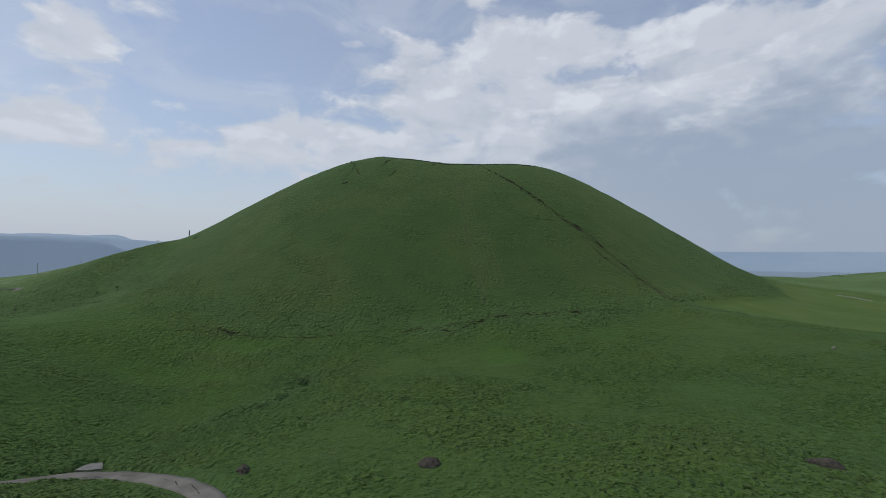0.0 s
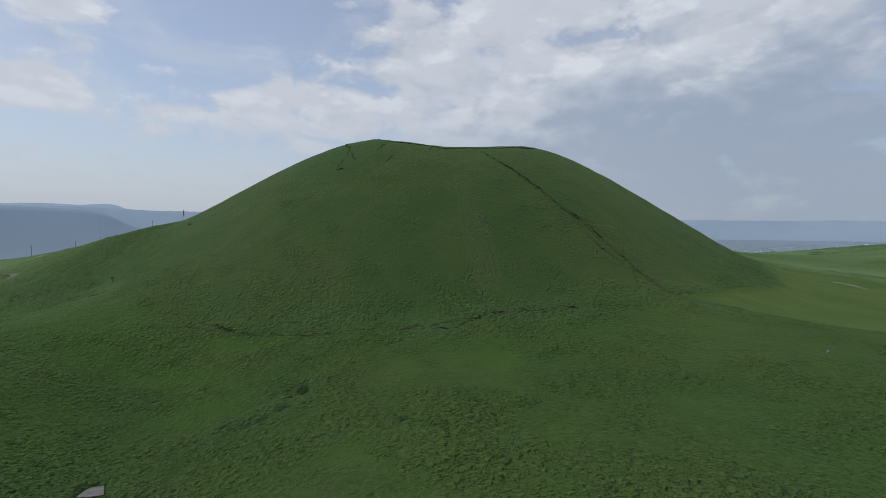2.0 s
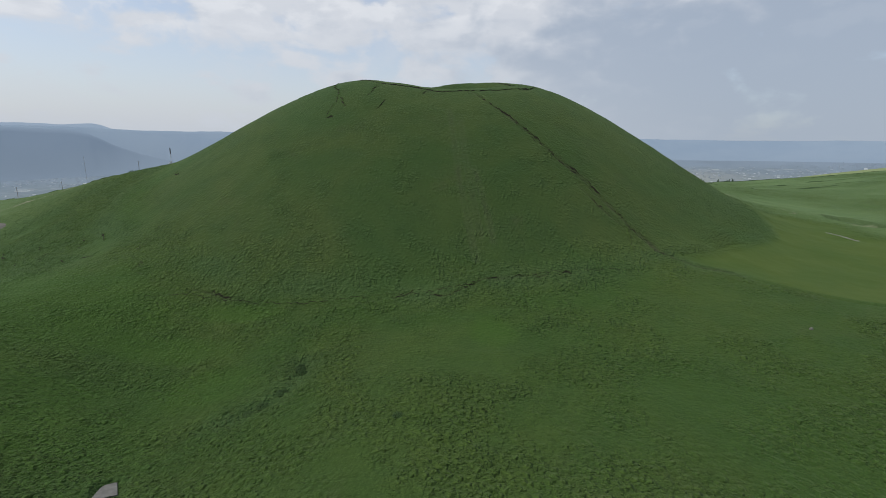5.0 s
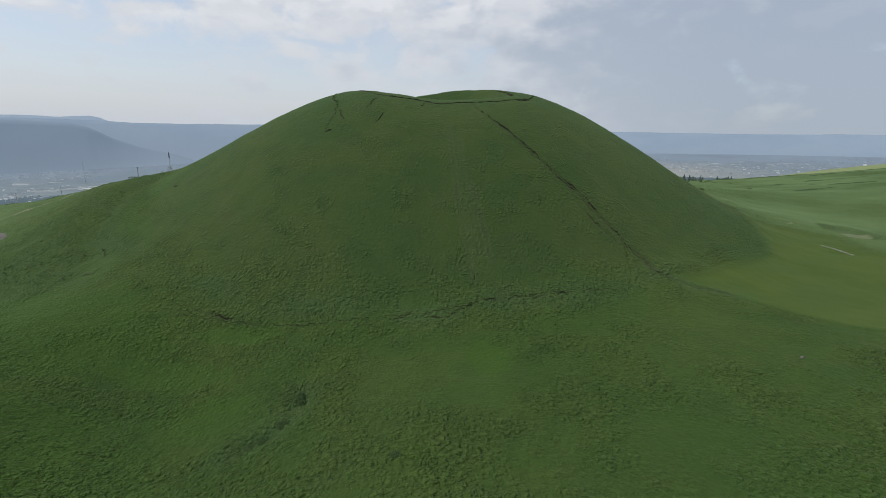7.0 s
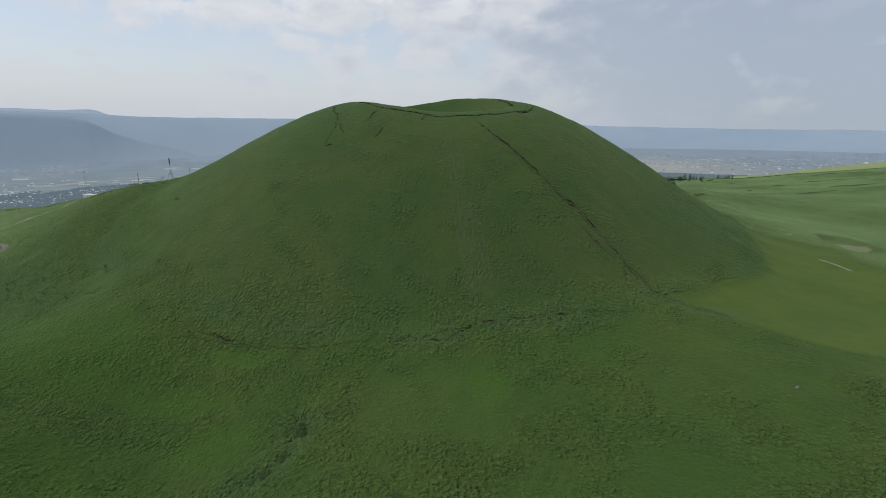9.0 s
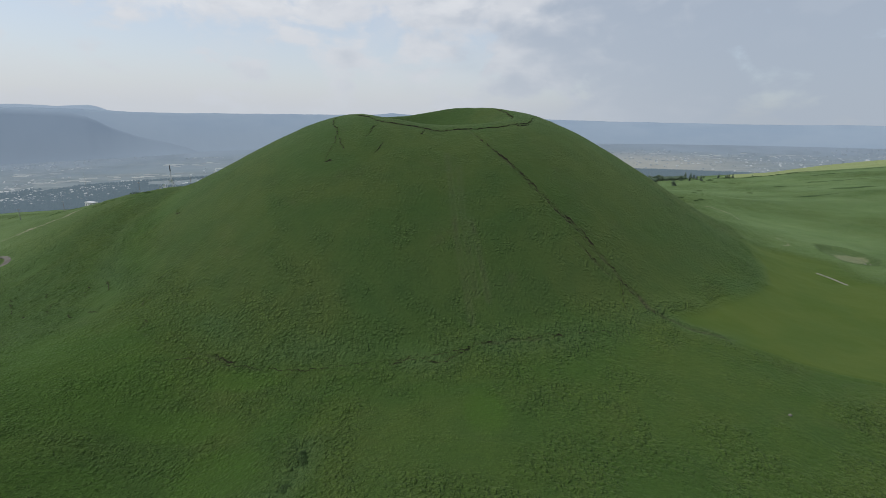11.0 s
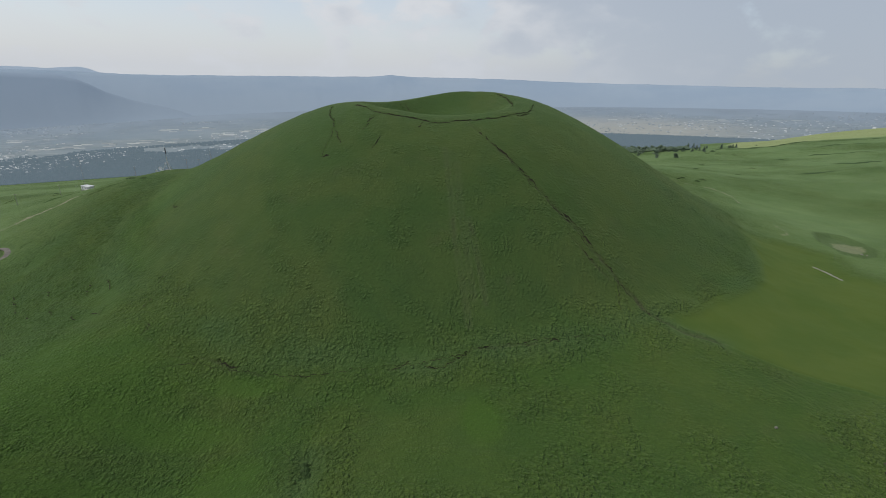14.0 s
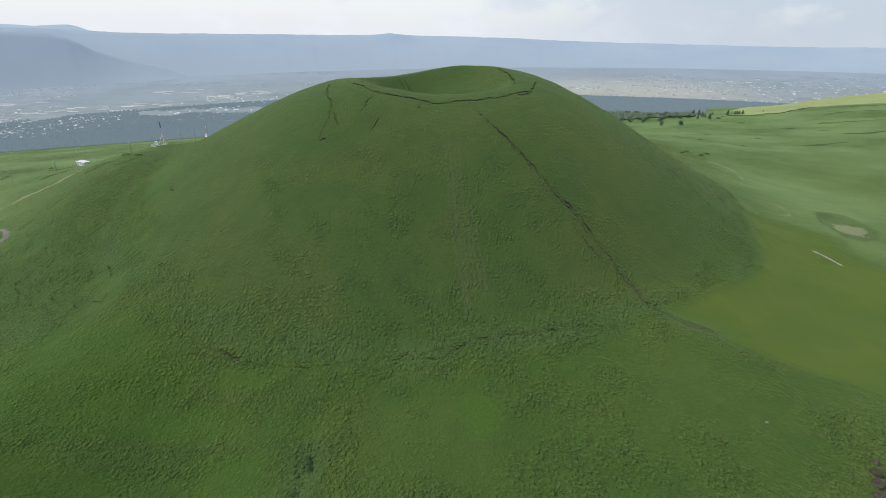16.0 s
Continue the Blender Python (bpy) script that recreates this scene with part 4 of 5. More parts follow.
def concrete_strip():
    """A long narrow concrete slab lying in the mown pasture."""
    a, b, half = Vector((207.8, 247.2)), Vector((212.4, 232.0)), 0.4
    way = (b - a).normalized()
    side = Vector((-way.y, way.x))
    n, gap = 6, 0.06
    base = new("concrete_strip")
    tagged(base, "long pale concrete slab strip lying in the pasture", "slab")
    for k in range(n):
        p, q = a + (b - a) * (k / n) + way * gap, a + (b - a) * ((k + 1) / n)
        bm = bmesh.new()
        ring = [p - side * half, q - side * half, q + side * half, p + side * half]
        high = max(float(surface(c.x, c.y)) for c in ring) + 0.14
        top = [bm.verts.new((c.x, c.y, high)) for c in ring]
        low = [bm.verts.new((c.x, c.y, high - 0.9)) for c in ring]
        bm.faces.new(top)
        for i in range(4):
            bm.faces.new((top[i], low[i], low[(i + 1) % 4], top[(i + 1) % 4]))
        bmesh.ops.recalc_face_normals(bm, faces=bm.faces)
        part("slab", bm, CONCRETE, base)


concrete_strip()


# ---- scarps in the turf ----
def turf_crack(line, high, wide, seed, label, group, broken=False, step=0.45, face=SOIL, turf=CONE_GRASS):
    pts = np.array(smooth_line(line, step))
    n = len(pts)
    k = np.arange(n)
    tan = np.gradient(pts, axis=0)
    tan /= np.linalg.norm(tan, axis=1)[:, None] + 1e-9
    side = np.stack([-tan[:, 1], tan[:, 0]], 1)
    e = 0.5
    gx = smooth_ground(pts[:, 0] + e, pts[:, 1]) - smooth_ground(pts[:, 0] - e, pts[:, 1])
    gy = smooth_ground(pts[:, 0], pts[:, 1] + e) - smooth_ground(pts[:, 0], pts[:, 1] - e)
    if np.sum(side[:, 0] * gx + side[:, 1] * gy) > 0:
        side = -side
    jag = 0.55 * soft_noise(k, k * 0, 2.6, seed) + 0.35 * soft_noise(k, k * 0, 1.0, seed + 2)
    pts = pts + side * (jag * step / 0.45)[:, None]
    taper = np.clip(np.minimum(k + 0.4, n - 0.6 - k) / 2.5, 0.15, 1)
    gap = np.clip(0.75 + 0.8 * soft_noise(k, k * 0 + 3, 4.0, seed + 4), 0.12, 1.2)
    if broken:
        gap = np.clip(0.25 + 1.6 * soft_noise(k, k * 0 + 3, 5.0, seed + 4), 0.01, 1.2)
    h, w = high * taper * gap, wide * taper * (gap if broken else 0.5 + 0.5 * gap)

    def row(off, lift):
        p = pts + side * np.broadcast_to(off, n)[:, None]
        return np.column_stack([p, surface(p[:, 0], p[:, 1]) + lift])

    back, lip = row(-1.1 * w - 0.3, 0.02), row(-0.12 * w, 0)
    lip[:, 2] = np.maximum(back[:, 2] - 0.15, lip[:, 2]) + 0.45 * h + 0.10
    lip[:, 2] = np.minimum(lip[:, 2], back[:, 2] + 0.4 * h + 0.05)
    under = row(0.10 * w, 0.03)
    foot = row(0.75 * w, 0.05)
    i = np.arange(n - 1)
    f2 = lambda a, b: np.stack([a * n + i, a * n + i + 1, b * n + i + 1, b * n + i], 1)
    base = new("turf_crack")
    tagged(base, label, "turf crack", group)
    mesh_ob("turf_lip", np.concatenate([back, lip]), f2(0, 1), turf, parent=base)
    mesh_ob("soil_face", np.concatenate([lip, under, foot]), np.concatenate([f2(0, 1), f2(1, 2)]), face, parent=base)


for k, line in enumerate(RIM_CRACKS):
    turf_crack(line, 0.48, 0.38, 100 + 10 * k, "ragged dark crack in the turf along the crater rim", "cracks round the crater rim")
for k, line in enumerate(CRACKS):
    turf_crack(line, 0.45, 0.42, 200 + 10 * k, "dark jagged crack running down the grassy flank", "cracks down the flank")
for k, (line, off) in enumerate(((GULLY[1:6], 0.6), (GULLY[4:10], -0.7), (GULLY[4:9], 1.0), (GULLY[8:14], 0.8), (GULLY[10:], -0.6), (GULLY_SIDE, 0.0), (RILLS[0], 0.0), (RILLS[1], 0.0))):
    turf_crack([(x + 0.8 * off, y + 0.6 * off) for x, y in line], 0.42, 0.44, 500 + 10 * k, "broken dark edge of the gully down the flank", "edges of the gully", True)
for k, line in enumerate(SHOULDER_STEPS):
    turf_crack(line, 0.7, 0.9, 600 + 10 * k, "dark worn turf step on the grassy shoulder", "turf steps on the shoulder")
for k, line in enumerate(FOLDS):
    turf_crack(line, 2.2, 2.4, 800 + 10 * k, "low shaded scarp in the upland pasture", "scarps of the upland", step=4.0, face=SCARP_SHADE, turf=SCARP_SHADE)
for k, line in enumerate(FOOT_CRACKS):
    turf_crack(line, (0.09, 0.13)[k] if k < 2 else 0.10 if k == 6 else 0.18, (0.16, 0.22)[k] if k < 2 else 0.18 if k == 6 else 0.32, 300 + 10 * k, "short dark turf step at the foot of the hill", "turf steps at the foot", k < 2)




def shoulder_wear():
    """Short worn steps in the rough turf of the western shoulder."""
    rng = random.Random(7)
    for k in range(18):
        x, y = rng.uniform(-205, -108), rng.uniform(186, 262)
        a = rng.uniform(1.4, 2.4)
        line = [(x, y)]
        for _ in range(rng.randint(2, 4)):
            a += rng.uniform(-0.5, 0.5)
            line.append((line[-1][0] + 2.6 * math.cos(a), line[-1][1] + 2.6 * math.sin(a)))
        turf_crack(line, 0.35, 0.45, 700 + 10 * k, "short dark worn step in the rough turf", "worn steps in the rough turf")


shoulder_wear()


# ---- stones ----
def stone(name, at, size, turn, material, label, seed, rugged=0.22, sink=0.3):
    bm = bmesh.new()
    bmesh.ops.create_icosphere(bm, subdivisions=4, radius=1)
    for v in bm.verts:
        p = v.co.copy()
        d = 1 + rugged * noise.noise(p * 1.1 + Vector((seed, 0, 0))) + 0.5 * rugged * noise.noise(p * 2.7 + Vector((0, seed, 0)))
        d += 0.25 * rugged * noise.noise(p * 6 + Vector((0, 0, seed)))
        v.co = p * d
    bmesh.ops.scale(bm, vec=(size[0] / 2, size[1] / 2, size[2]), verts=bm.verts)
    for f_ in bm.faces:
        f_.smooth = True
    ob = part(name, bm, material)
    g = foot_of(*at)
    ob.matrix_world = Matrix.Translation((g.x, g.y, g.z - sink * size[2] + 0.15)) @ Matrix.Rotation(radians(turn), 4, "Z")
    return tagged(ob, label, "rock")


stone("boulder", (49.2, 59.4), (4.0, 1.9, 1.05), -18, LAVA, "long black lava boulder lying in the grass", 3)
stone("boulder", (-1.2, 61.6), (3.0, 2.4, 1.0), 10, LAVA, "brown-grey weathered boulder half sunk in grass", 8)
stone("boulder", (-26.3, 63.4), (1.5, 2.0, 0.9), 30, LAVA, "small dark broken boulder beside the lane", 14, rugged=0.4)
stone("boulder", (-25.5, 62.0), (1.1, 1.0, 0.7), 70, LAVA, "small dark broken boulder beside the lane", 19, rugged=0.4)
stone("stone", (106.6, 127.4), (1.1, 0.9, 0.6), 20, PALE_STONE, "pale upright stone in the pasture", 21, sink=0.2)
for k, (x, y, s) in enumerate(((120.5, 102.0, 3.6), (122.8, 105.6, 3.4), (125.4, 108.8, 3.2), (122.2, 99.6, 3.0), (127.6, 112.2, 2.6))):
    stone("boulder", (x, y), (s, s * 0.8, s * 0.35), 40 + 25 * k, LAVA, "rough brown lava outcrop breaking through the pasture", 30 + k, rugged=0.35)
for k, (x, y, s) in enumerate(((261.5, 276.5, 2.0), (263.8, 275.4, 1.3), (248.2, 284.8, 1.0), (250.5, 286.2, 0.8), (246.3, 286.4, 0.9))):
    stone("stone", (x, y), (s, s * 0.5, s * 0.35), 15 * k, PALE_STONE, "pale stone lying in the sandy pit", 50 + k)


# ---- masts, poles and the hut on the far shoulder ----
def tube(bm, a, b, r0, r1=None, sides=8):
    a, b = Vector(a), Vector(b)
    r1 = r0 if r1 is None else r1
    m = Matrix.Translation((a + b) / 2) @ (b - a).to_track_quat("Z", "Y").to_matrix().to_4x4()
    bmesh.ops.create_cone(bm, cap_ends=True, segments=sides, radius1=r0, radius2=r1, depth=(b - a).length, matrix=m)


def box(bm, size, at, turn=0.0):
    m = Matrix.Translation(at) @ Matrix.Rotation(radians(turn), 4, "Z") @ Matrix.Diagonal((*size, 1))
    bmesh.ops.create_cube(bm, size=1, matrix=m)


def one(build):
    bm = bmesh.new()
    build(bm)
    return bm


def dish(parent, at, r, way):
    """A round aerial: a shallow bowl with a rim and a hood."""
    bm = bmesh.new()
    turn = Vector(way).to_track_quat("Z", "Y").to_matrix().to_4x4()
    m = Matrix.Translation(at) @ turn
    rings = []
    for s in (0.05, 0.4, 0.75, 1.0):
        rings.append([bm.verts.new(m @ Vector((s * r * math.cos(a), s * r * math.sin(a), 0.35 * r * s * s))) for a in np.linspace(0, 2 * math.pi, 20)[:-1]])
    rings.append([bm.verts.new(m @ Vector((1.04 * r * math.cos(a), 1.04 * r * math.sin(a), -0.1 * r))) for a in np.linspace(0, 2 * math.pi, 20)[:-1]])
    for p, q in zip(rings, rings[1:]):
        for i in range(19):
            bm.faces.new((p[i], p[(i + 1) % 19], q[(i + 1) % 19], q[i]))
    return part("dish", bm, DISH_WHITE, parent, "white round dish aerial")


def lattice_mast(at, high, foot, label, dishes, turn=0.0):
    g = foot_of(*at)
    top = thing("radio_mast", g, label, "mast", turn=turn)
    joint = Vector((0, 0, high * 0.44))
    part("pole", one(lambda bm: tube(bm, (0, 0, 0), (0, 0, high * 0.74), 0.26, 0.2)), STEEL, top)
    part("aerial", one(lambda bm: tube(bm, (0, 0, high * 0.74), (0, 0, high), 0.42, 0.38)), DARK_STEEL, top, "dark sleeved aerial tube")
    for k in range(3):
        a = radians(120 * k + 200)
        p = Vector((foot * math.cos(a), foot * math.sin(a), -0.6))
        part("leg", one(lambda bm: tube(bm, p, joint, 0.24, 0.18)), STEEL, top)
        q = p.lerp(joint, 0.45)
        part("brace", one(lambda bm: tube(bm, q, (0, 0, q.z), 0.10)), STEEL, top)
    part("plinth", one(lambda bm: box(bm, (4.2, 3.2, 1.2), (0, 0, 0.1))), CONCRETE, top)
    for p, r, way in dishes:
        arm = Vector((0, 0, p[2]))
        part("arm", one(lambda bm: tube(bm, arm, p, 0.12)), STEEL, top)
        dish(top, p, r, way)
    return top


lattice_mast((-222, 411), 19.0, 4.6, "white tripod radio mast with a dark aerial on the grassy shoulder", (((-1.1, -1.0, 6.2), 0.7, (0.2, -1, 0.1)),))


def dish_post(at, high, r, label):
    top = thing("dish_aerial", foot_of(*at), label, "aerial")
    part("post", one(lambda bm: tube(bm, (0, 0, -0.5), (0, 0, high), 0.28, 0.22)), STEEL, top)
    part("cabinet", one(lambda bm: box(bm, (1.6, 1.1, 1.8), (1.3, 0.4, 0.7))), WHITE_WALL, top)
    dish(top, (0, -0.3, high), r, (0.25, -1, 0.12))


dish_post((-228.5, 411), 3.2, 1.5, "white round dish on a short steel post")
dish_post((-232.5, 412), 2.4, 1.0, "small white dish on a short steel post")


def guyed_tower(at, high):
    top = thing("radio_mast", foot_of(*at), "short lattice radio mast with a white dish behind the hill", "mast")
    w = 0.7
    corners = [Vector((w * math.cos(radians(a)), w * math.sin(radians(a)), 0)) for a in (30, 150, 270)]
    for c in corners:
        part("leg", one(lambda bm: tube(bm, c - Vector((0, 0, 0.5)), c * 0.6 + Vector((0, 0, high)), 0.11)), STEEL, top)
    for i in range(7):
        z0, z1 = high * i / 7, high * (i + 1) / 7
        for k in range(3):
            p = corners[k] * (1 - 0.4 * i / 7) + Vector((0, 0, z0))
            q = corners[(k + 1) % 3] * (1 - 0.4 * (i + 1) / 7) + Vector((0, 0, z1))
            part("brace", one(lambda bm: tube(bm, p, q, 0.06, sides=5)), STEEL, top)
    part("whip", one(lambda bm: tube(bm, (0, 0, high), (0, 0, high + 2.5), 0.07)), STEEL, top)
    dish(top, (-0.6, -1.0, high * 0.45), 1.35, (-0.3, -1, 0.05))


guyed_tower((-199, 440), 15.0)


def slim_mast(at, high):
    g = foot_of(*at)
    top = thing("guyed_mast", g, "very tall thin grey guyed mast beside the hut", "mast")
    n = 6
    for i in range(n):
        part("segment", one(lambda bm: tube(bm, (0, 0, high * i / n - (0.5 if i == 0 else 0)), (0, 0, high * (i + 1) / n), 0.09, 0.07)), POLE_GREY, top)
    for a in (20, 140, 260):
        for z in (0.55, 0.95):
            end = Vector((11 * math.cos(radians(a)), 11 * math.sin(radians(a)), 0))
            low = float(smooth_ground(g.x + end.x, g.y + end.y)) - g.z
            part("guy_wire", one(lambda bm: tube(bm, (end.x, end.y, low), (0, 0, high * z), 0.009, sides=4)), STEEL, top)


slim_mast((-296, 413), 29)


def hut(at, turn):
    top = thing("equipment_hut", foot_of(*at, sink=0.2), "small white equipment hut with a flat pale roof on grass", "hut", turn=turn)
    l, w, h = 9.0, 4.6, 3.0
    t = 0.2
    walls = part("wall", one(lambda bm: (box(bm, (l, t, h), (0, -w / 2 + t / 2, h / 2)), box(bm, (l, t, h), (0, w / 2 - t / 2, h / 2)),
                                         box(bm, (t, w - 2 * t, h), (-l / 2 + t / 2, 0, h / 2)), box(bm, (t, w - 2 * t, h), (l / 2 - t / 2, 0, h / 2)))), WHITE_WALL, top)
    part("roof", one(lambda bm: box(bm, (l + 0.7, w + 0.7, 0.28), (0, 0, h + 0.14))), ROOF_SHEET, top, "pale flat overhanging roof")
    part("door", one(lambda bm: box(bm, (1.0, 0.06, 2.05), (-2.6, -w / 2 - 0.033, 1.1))), DOOR_GREY, top, "grey steel door")
    for x in (0.6, 2.8):
        win = part("window", one(lambda bm: box(bm, (1.2, 0.06, 0.8), (x, -w / 2 - 0.033, 1.8))), DOOR_GREY, top, "small dark window")
    part("plinth", one(lambda bm: box(bm, (l + 0.5, w + 0.5, 1.2), (0, 0, -0.603))), CONCRETE, top)


hut((-278.4, 391.5), -24)


def utility_pole(at, high, turn):
    top = thing("utility_pole", foot_of(*at), "grey utility pole with a crossarm standing in grass", "pole", "poles across the shoulder", turn)
    part("pole", one(lambda bm: tube(bm, (0, 0, -0.6), (0, 0, high), 0.20, 0.13)), POLE_GREY, top)
    part("crossarm", one(lambda bm: box(bm, (2.2, 0.14, 0.16), (0, 0.2, high - 0.5))), POLE_GREY, top)
    for x in (-0.9, 0, 0.9):
        part("insulator", one(lambda bm: tube(bm, (x, 0.2, high - 0.42), (x, 0.2, high - 0.12), 0.07, 0.05)), DISH_WHITE, top)
    return top


pole = utility_pole((-312, 362), 8.5, 50)
for x, y in ((-228, 376), (-207, 413), (-200, 420), (-296, 385)):
    copy_thing(pole, Matrix.Translation(foot_of(x, y)) @ Matrix.Rotation(radians(40 + x), 4, "Z"))


# ---- trees and shrubs ----
def clump_cloud(centres, sizes, seed, flat=0.8):
    """Many small uneven leaf clumps (bent octahedra) joined into one mesh: vertices and triangles."""
    rng = np.random.default_rng(seed)
    base = np.array([(1, 0, 0), (-1, 0, 0), (0, 1, 0), (0, -1, 0), (0, 0, flat), (0, 0, -flat)], float)
    tri = np.array([(0, 2, 4), (2, 1, 4), (1, 3, 4), (3, 0, 4), (2, 0, 5), (1, 2, 5), (3, 1, 5), (0, 3, 5)])
    n = len(centres)
    turn = rng.uniform(0, 6.28, n)
    v = np.repeat(base[None], n, 0) * rng.uniform(0.6, 1.3, (n, 6, 1))
    c, s = np.cos(turn)[:, None], np.sin(turn)[:, None]
    v = np.stack([v[..., 0] * c - v[..., 1] * s, v[..., 0] * s + v[..., 1] * c, v[..., 2]], -1)
    v = v * np.asarray(sizes)[:, None, None] + np.asarray(centres)[:, None, :]
    f_ = (tri[None] + 6 * np.arange(n)[:, None, None]).reshape(-1, 3)
    return v.reshape(-1, 3), f_


def conifer(high, wide, seed, label):
    rng = np.random.default_rng(seed)
    top = thing("conifer", (0, 0, 0), label, "tree", "trees at the wood's edge")
    part("trunk", one(lambda bm: tube(bm, (0, 0, -0.5), (0, 0, high * 0.9), 0.02 * high, 0.004 * high)), BARK, top)
    n = 190
    u = rng.uniform(0, 1, n) ** 0.8
    r = wide * (1 - u) ** 0.8 * rng.uniform(0.35, 1.05, n) * (0.85 + 0.25 * np.sin(u * 38))
    a = rng.uniform(0, 6.28, n)
    c = np.stack([r * np.cos(a), r * np.sin(a), high * (0.10 + 0.90 * u) - 0.12 * r], 1)
    v_, f_ = clump_cloud(c, (0.055 + 0.05 * (1 - u)) * high * rng.uniform(0.6, 1.2, n), seed, 0.55)
    mesh_ob("crown", v_, f_, HAZY_CONIFER_LEAF, smooth=False, parent=top)
    return top


def broad_tree(high, wide, seed, label):
    rng = np.random.default_rng(seed)
    top = thing("tree", (0, 0, 0), label, "tree", "trees at the wood's edge")

    def limbs(bm):
        tube(bm, (0, 0, -0.5), (0, 0, high * 0.45), 0.03 * high, 0.018 * high)
        for k in range(6):
            a = 1.05 * k + rng.uniform(-0.3, 0.3)
            tube(bm, (0, 0, high * (0.25 + 0.03 * k)), (wide * 0.6 * math.cos(a), wide * 0.6 * math.sin(a), high * rng.uniform(0.55, 0.8)), 0.013 * high, 0.004 * high, 6)

    part("trunk", one(limbs), BARK, top)
    n = 320
    lobes = [(rng.uniform(-0.42, 0.42) * wide, rng.uniform(-0.42, 0.42) * wide, high * rng.uniform(0.16, 0.74), wide * rng.uniform(0.42, 0.58)) for _ in range(8)]
    lobes = [(x_, y_, high * 0.14 if k_ < 3 else z_, r_) for k_, (x_, y_, z_, r_) in enumerate(lobes)]
    c = []
    for k in range(n):
        lx, ly, lz, lr = lobes[k % 8]
        d = rng.normal(size=3)
        d /= np.linalg.norm(d)
        c.append((lx + d[0] * lr, ly + d[1] * lr, lz + d[2] * lr * 0.75))
    v_, f_ = clump_cloud(c, rng.uniform(0.045, 0.10, n) * high, seed, 0.7)
    mesh_ob("crown", v_, f_, HAZY_BROAD_LEAF, smooth=False, parent=top)
    return top


def stand(at, size, turn, lean=0.0):
    g = foot_of(*at, sink=0.3)
    return Matrix.Translation(g) @ Matrix.Rotation(radians(turn), 4, "Z") @ Matrix.Rotation(radians(lean), 4, "X") @ Matrix.Scale(size, 4)


def plant_trees():
    rng = random.Random(11)
    first = conifer(12, 3.9, 5, "dark green conifer standing at the edge of the pasture")
    second = conifer(10, 3.9, 6, "dark green conifer with a broad ragged crown")
    leafy = broad_tree(12, 4.6, 7, "rounded leafy green tree at the pasture's edge")
    lone = [(678, 1074, 0.95), (672, 1077, 0.8), (664, 1072, 0.85), (655, 1090, 1.0), (526, 933, 1.05), (500, 1010, 0.8), (757, 1124, 0.35), (648, 1080, 0.7), (690, 1120, 0.8)]
    rows = []
    for k in range(24):
        az, d = radians(rng.uniform(21.0, 30.0)), rng.choice((1090, 1120, 1160, 1200)) + rng.uniform(-18, 18)
        rows.append((d * math.sin(az), d * math.cos(az)))
    bushy = [(489, 1004), (485, 985), (484, 965), (490, 957), (501, 965), (495, 978), (480, 975), (455, 1035), (453, 980), (440, 1010), (430, 990), (445, 960), (420, 1000), (417, 900), (443, 880), (410, 960), (400, 990)]
    made = 0
    for x, y, s in lone:
        kind = first if made % 2 else second
        m = stand((x, y), s, rng.uniform(0, 360), rng.uniform(-1.5, 1.5))
        made += 1
        copy_thing(kind, m)
    for x, y in rows:
        copy_thing(first if rng.random() < 0.6 else second, stand((x + rng.uniform(-4, 4), y + rng.uniform(-4, 4)), rng.uniform(0.6, 1.05), rng.uniform(0, 360), rng.uniform(-1.5, 1.5)))
    for x, y in bushy:
        copy_thing(leafy, stand((x + rng.uniform(-4, 4), y + rng.uniform(-4, 4)), rng.uniform(0.7, 1.15), rng.uniform(0, 360)))
    for k in range(80):
        az, d = radians(rng.uniform(18.5, 26.0)), rng.uniform(1060, 1500)
        copy_thing(leafy, stand((d * math.sin(az), d * math.cos(az)), rng.uniform(0.7, 1.2), rng.uniform(0, 360)))
    # the three patterns join the wood themselves
    first.matrix_world, second.matrix_world, leafy.matrix_world = stand((540, 1020), 1.1, 30), stand((560, 1035), 1.2, 80), stand((470, 1012), 1.0, 10)


plant_trees()


def shrub(at, wide, high, seed, label, group=""):
    rng = np.random.default_rng(seed)
    top = thing("shrub", foot_of(*at, sink=0.1), label, "shrub", group)

    def stems(bm):
        for k in range(5):
            a = 1.3 * k
            tube(bm, (0, 0, -0.2), (0.3 * wide * math.cos(a), 0.3 * wide * math.sin(a), 0.6 * high), 0.04, 0.015, 5)

    part("stem", one(stems), BARK, top)
    n = 130
    a, r = rng.uniform(0, 6.28, n), np.sqrt(rng.uniform(0, 1, n)) * wide / 2
    c = np.stack([r * np.cos(a), r * np.sin(a), high * (1 - (2 * r / wide) ** 2 * 0.7) * rng.uniform(0.35, 0.95, n)], 1)
    v_, f_ = clump_cloud(c, rng.uniform(0.10, 0.22, n) * min(wide, 2.5) * 0.6, seed, 0.6)
    mesh_ob("foliage", v_, f_, SHRUB_LEAF, smooth=False, parent=top)


for k, (x, y, w, h) in enumerate(((-33.4, 117.6, 2.2, 1.2), (-34.4, 119.6, 2.6, 1.4), (-35.2, 121.8, 2.2, 1.3), (-36.2, 109.4, 2.8, 0.9), (-39.2, 104.6, 3.0, 0.8), (-41.8, 102.6, 2.4, 0.8))):
    shrub((x, y), w, h, 400 + k, "dark green shrub growing in the grassy hollow", "shrubs in the hollow")
shrub((-6.7, 90.7), 2.2, 0.9, 420, "low dark shrub in a small pit in the grass")
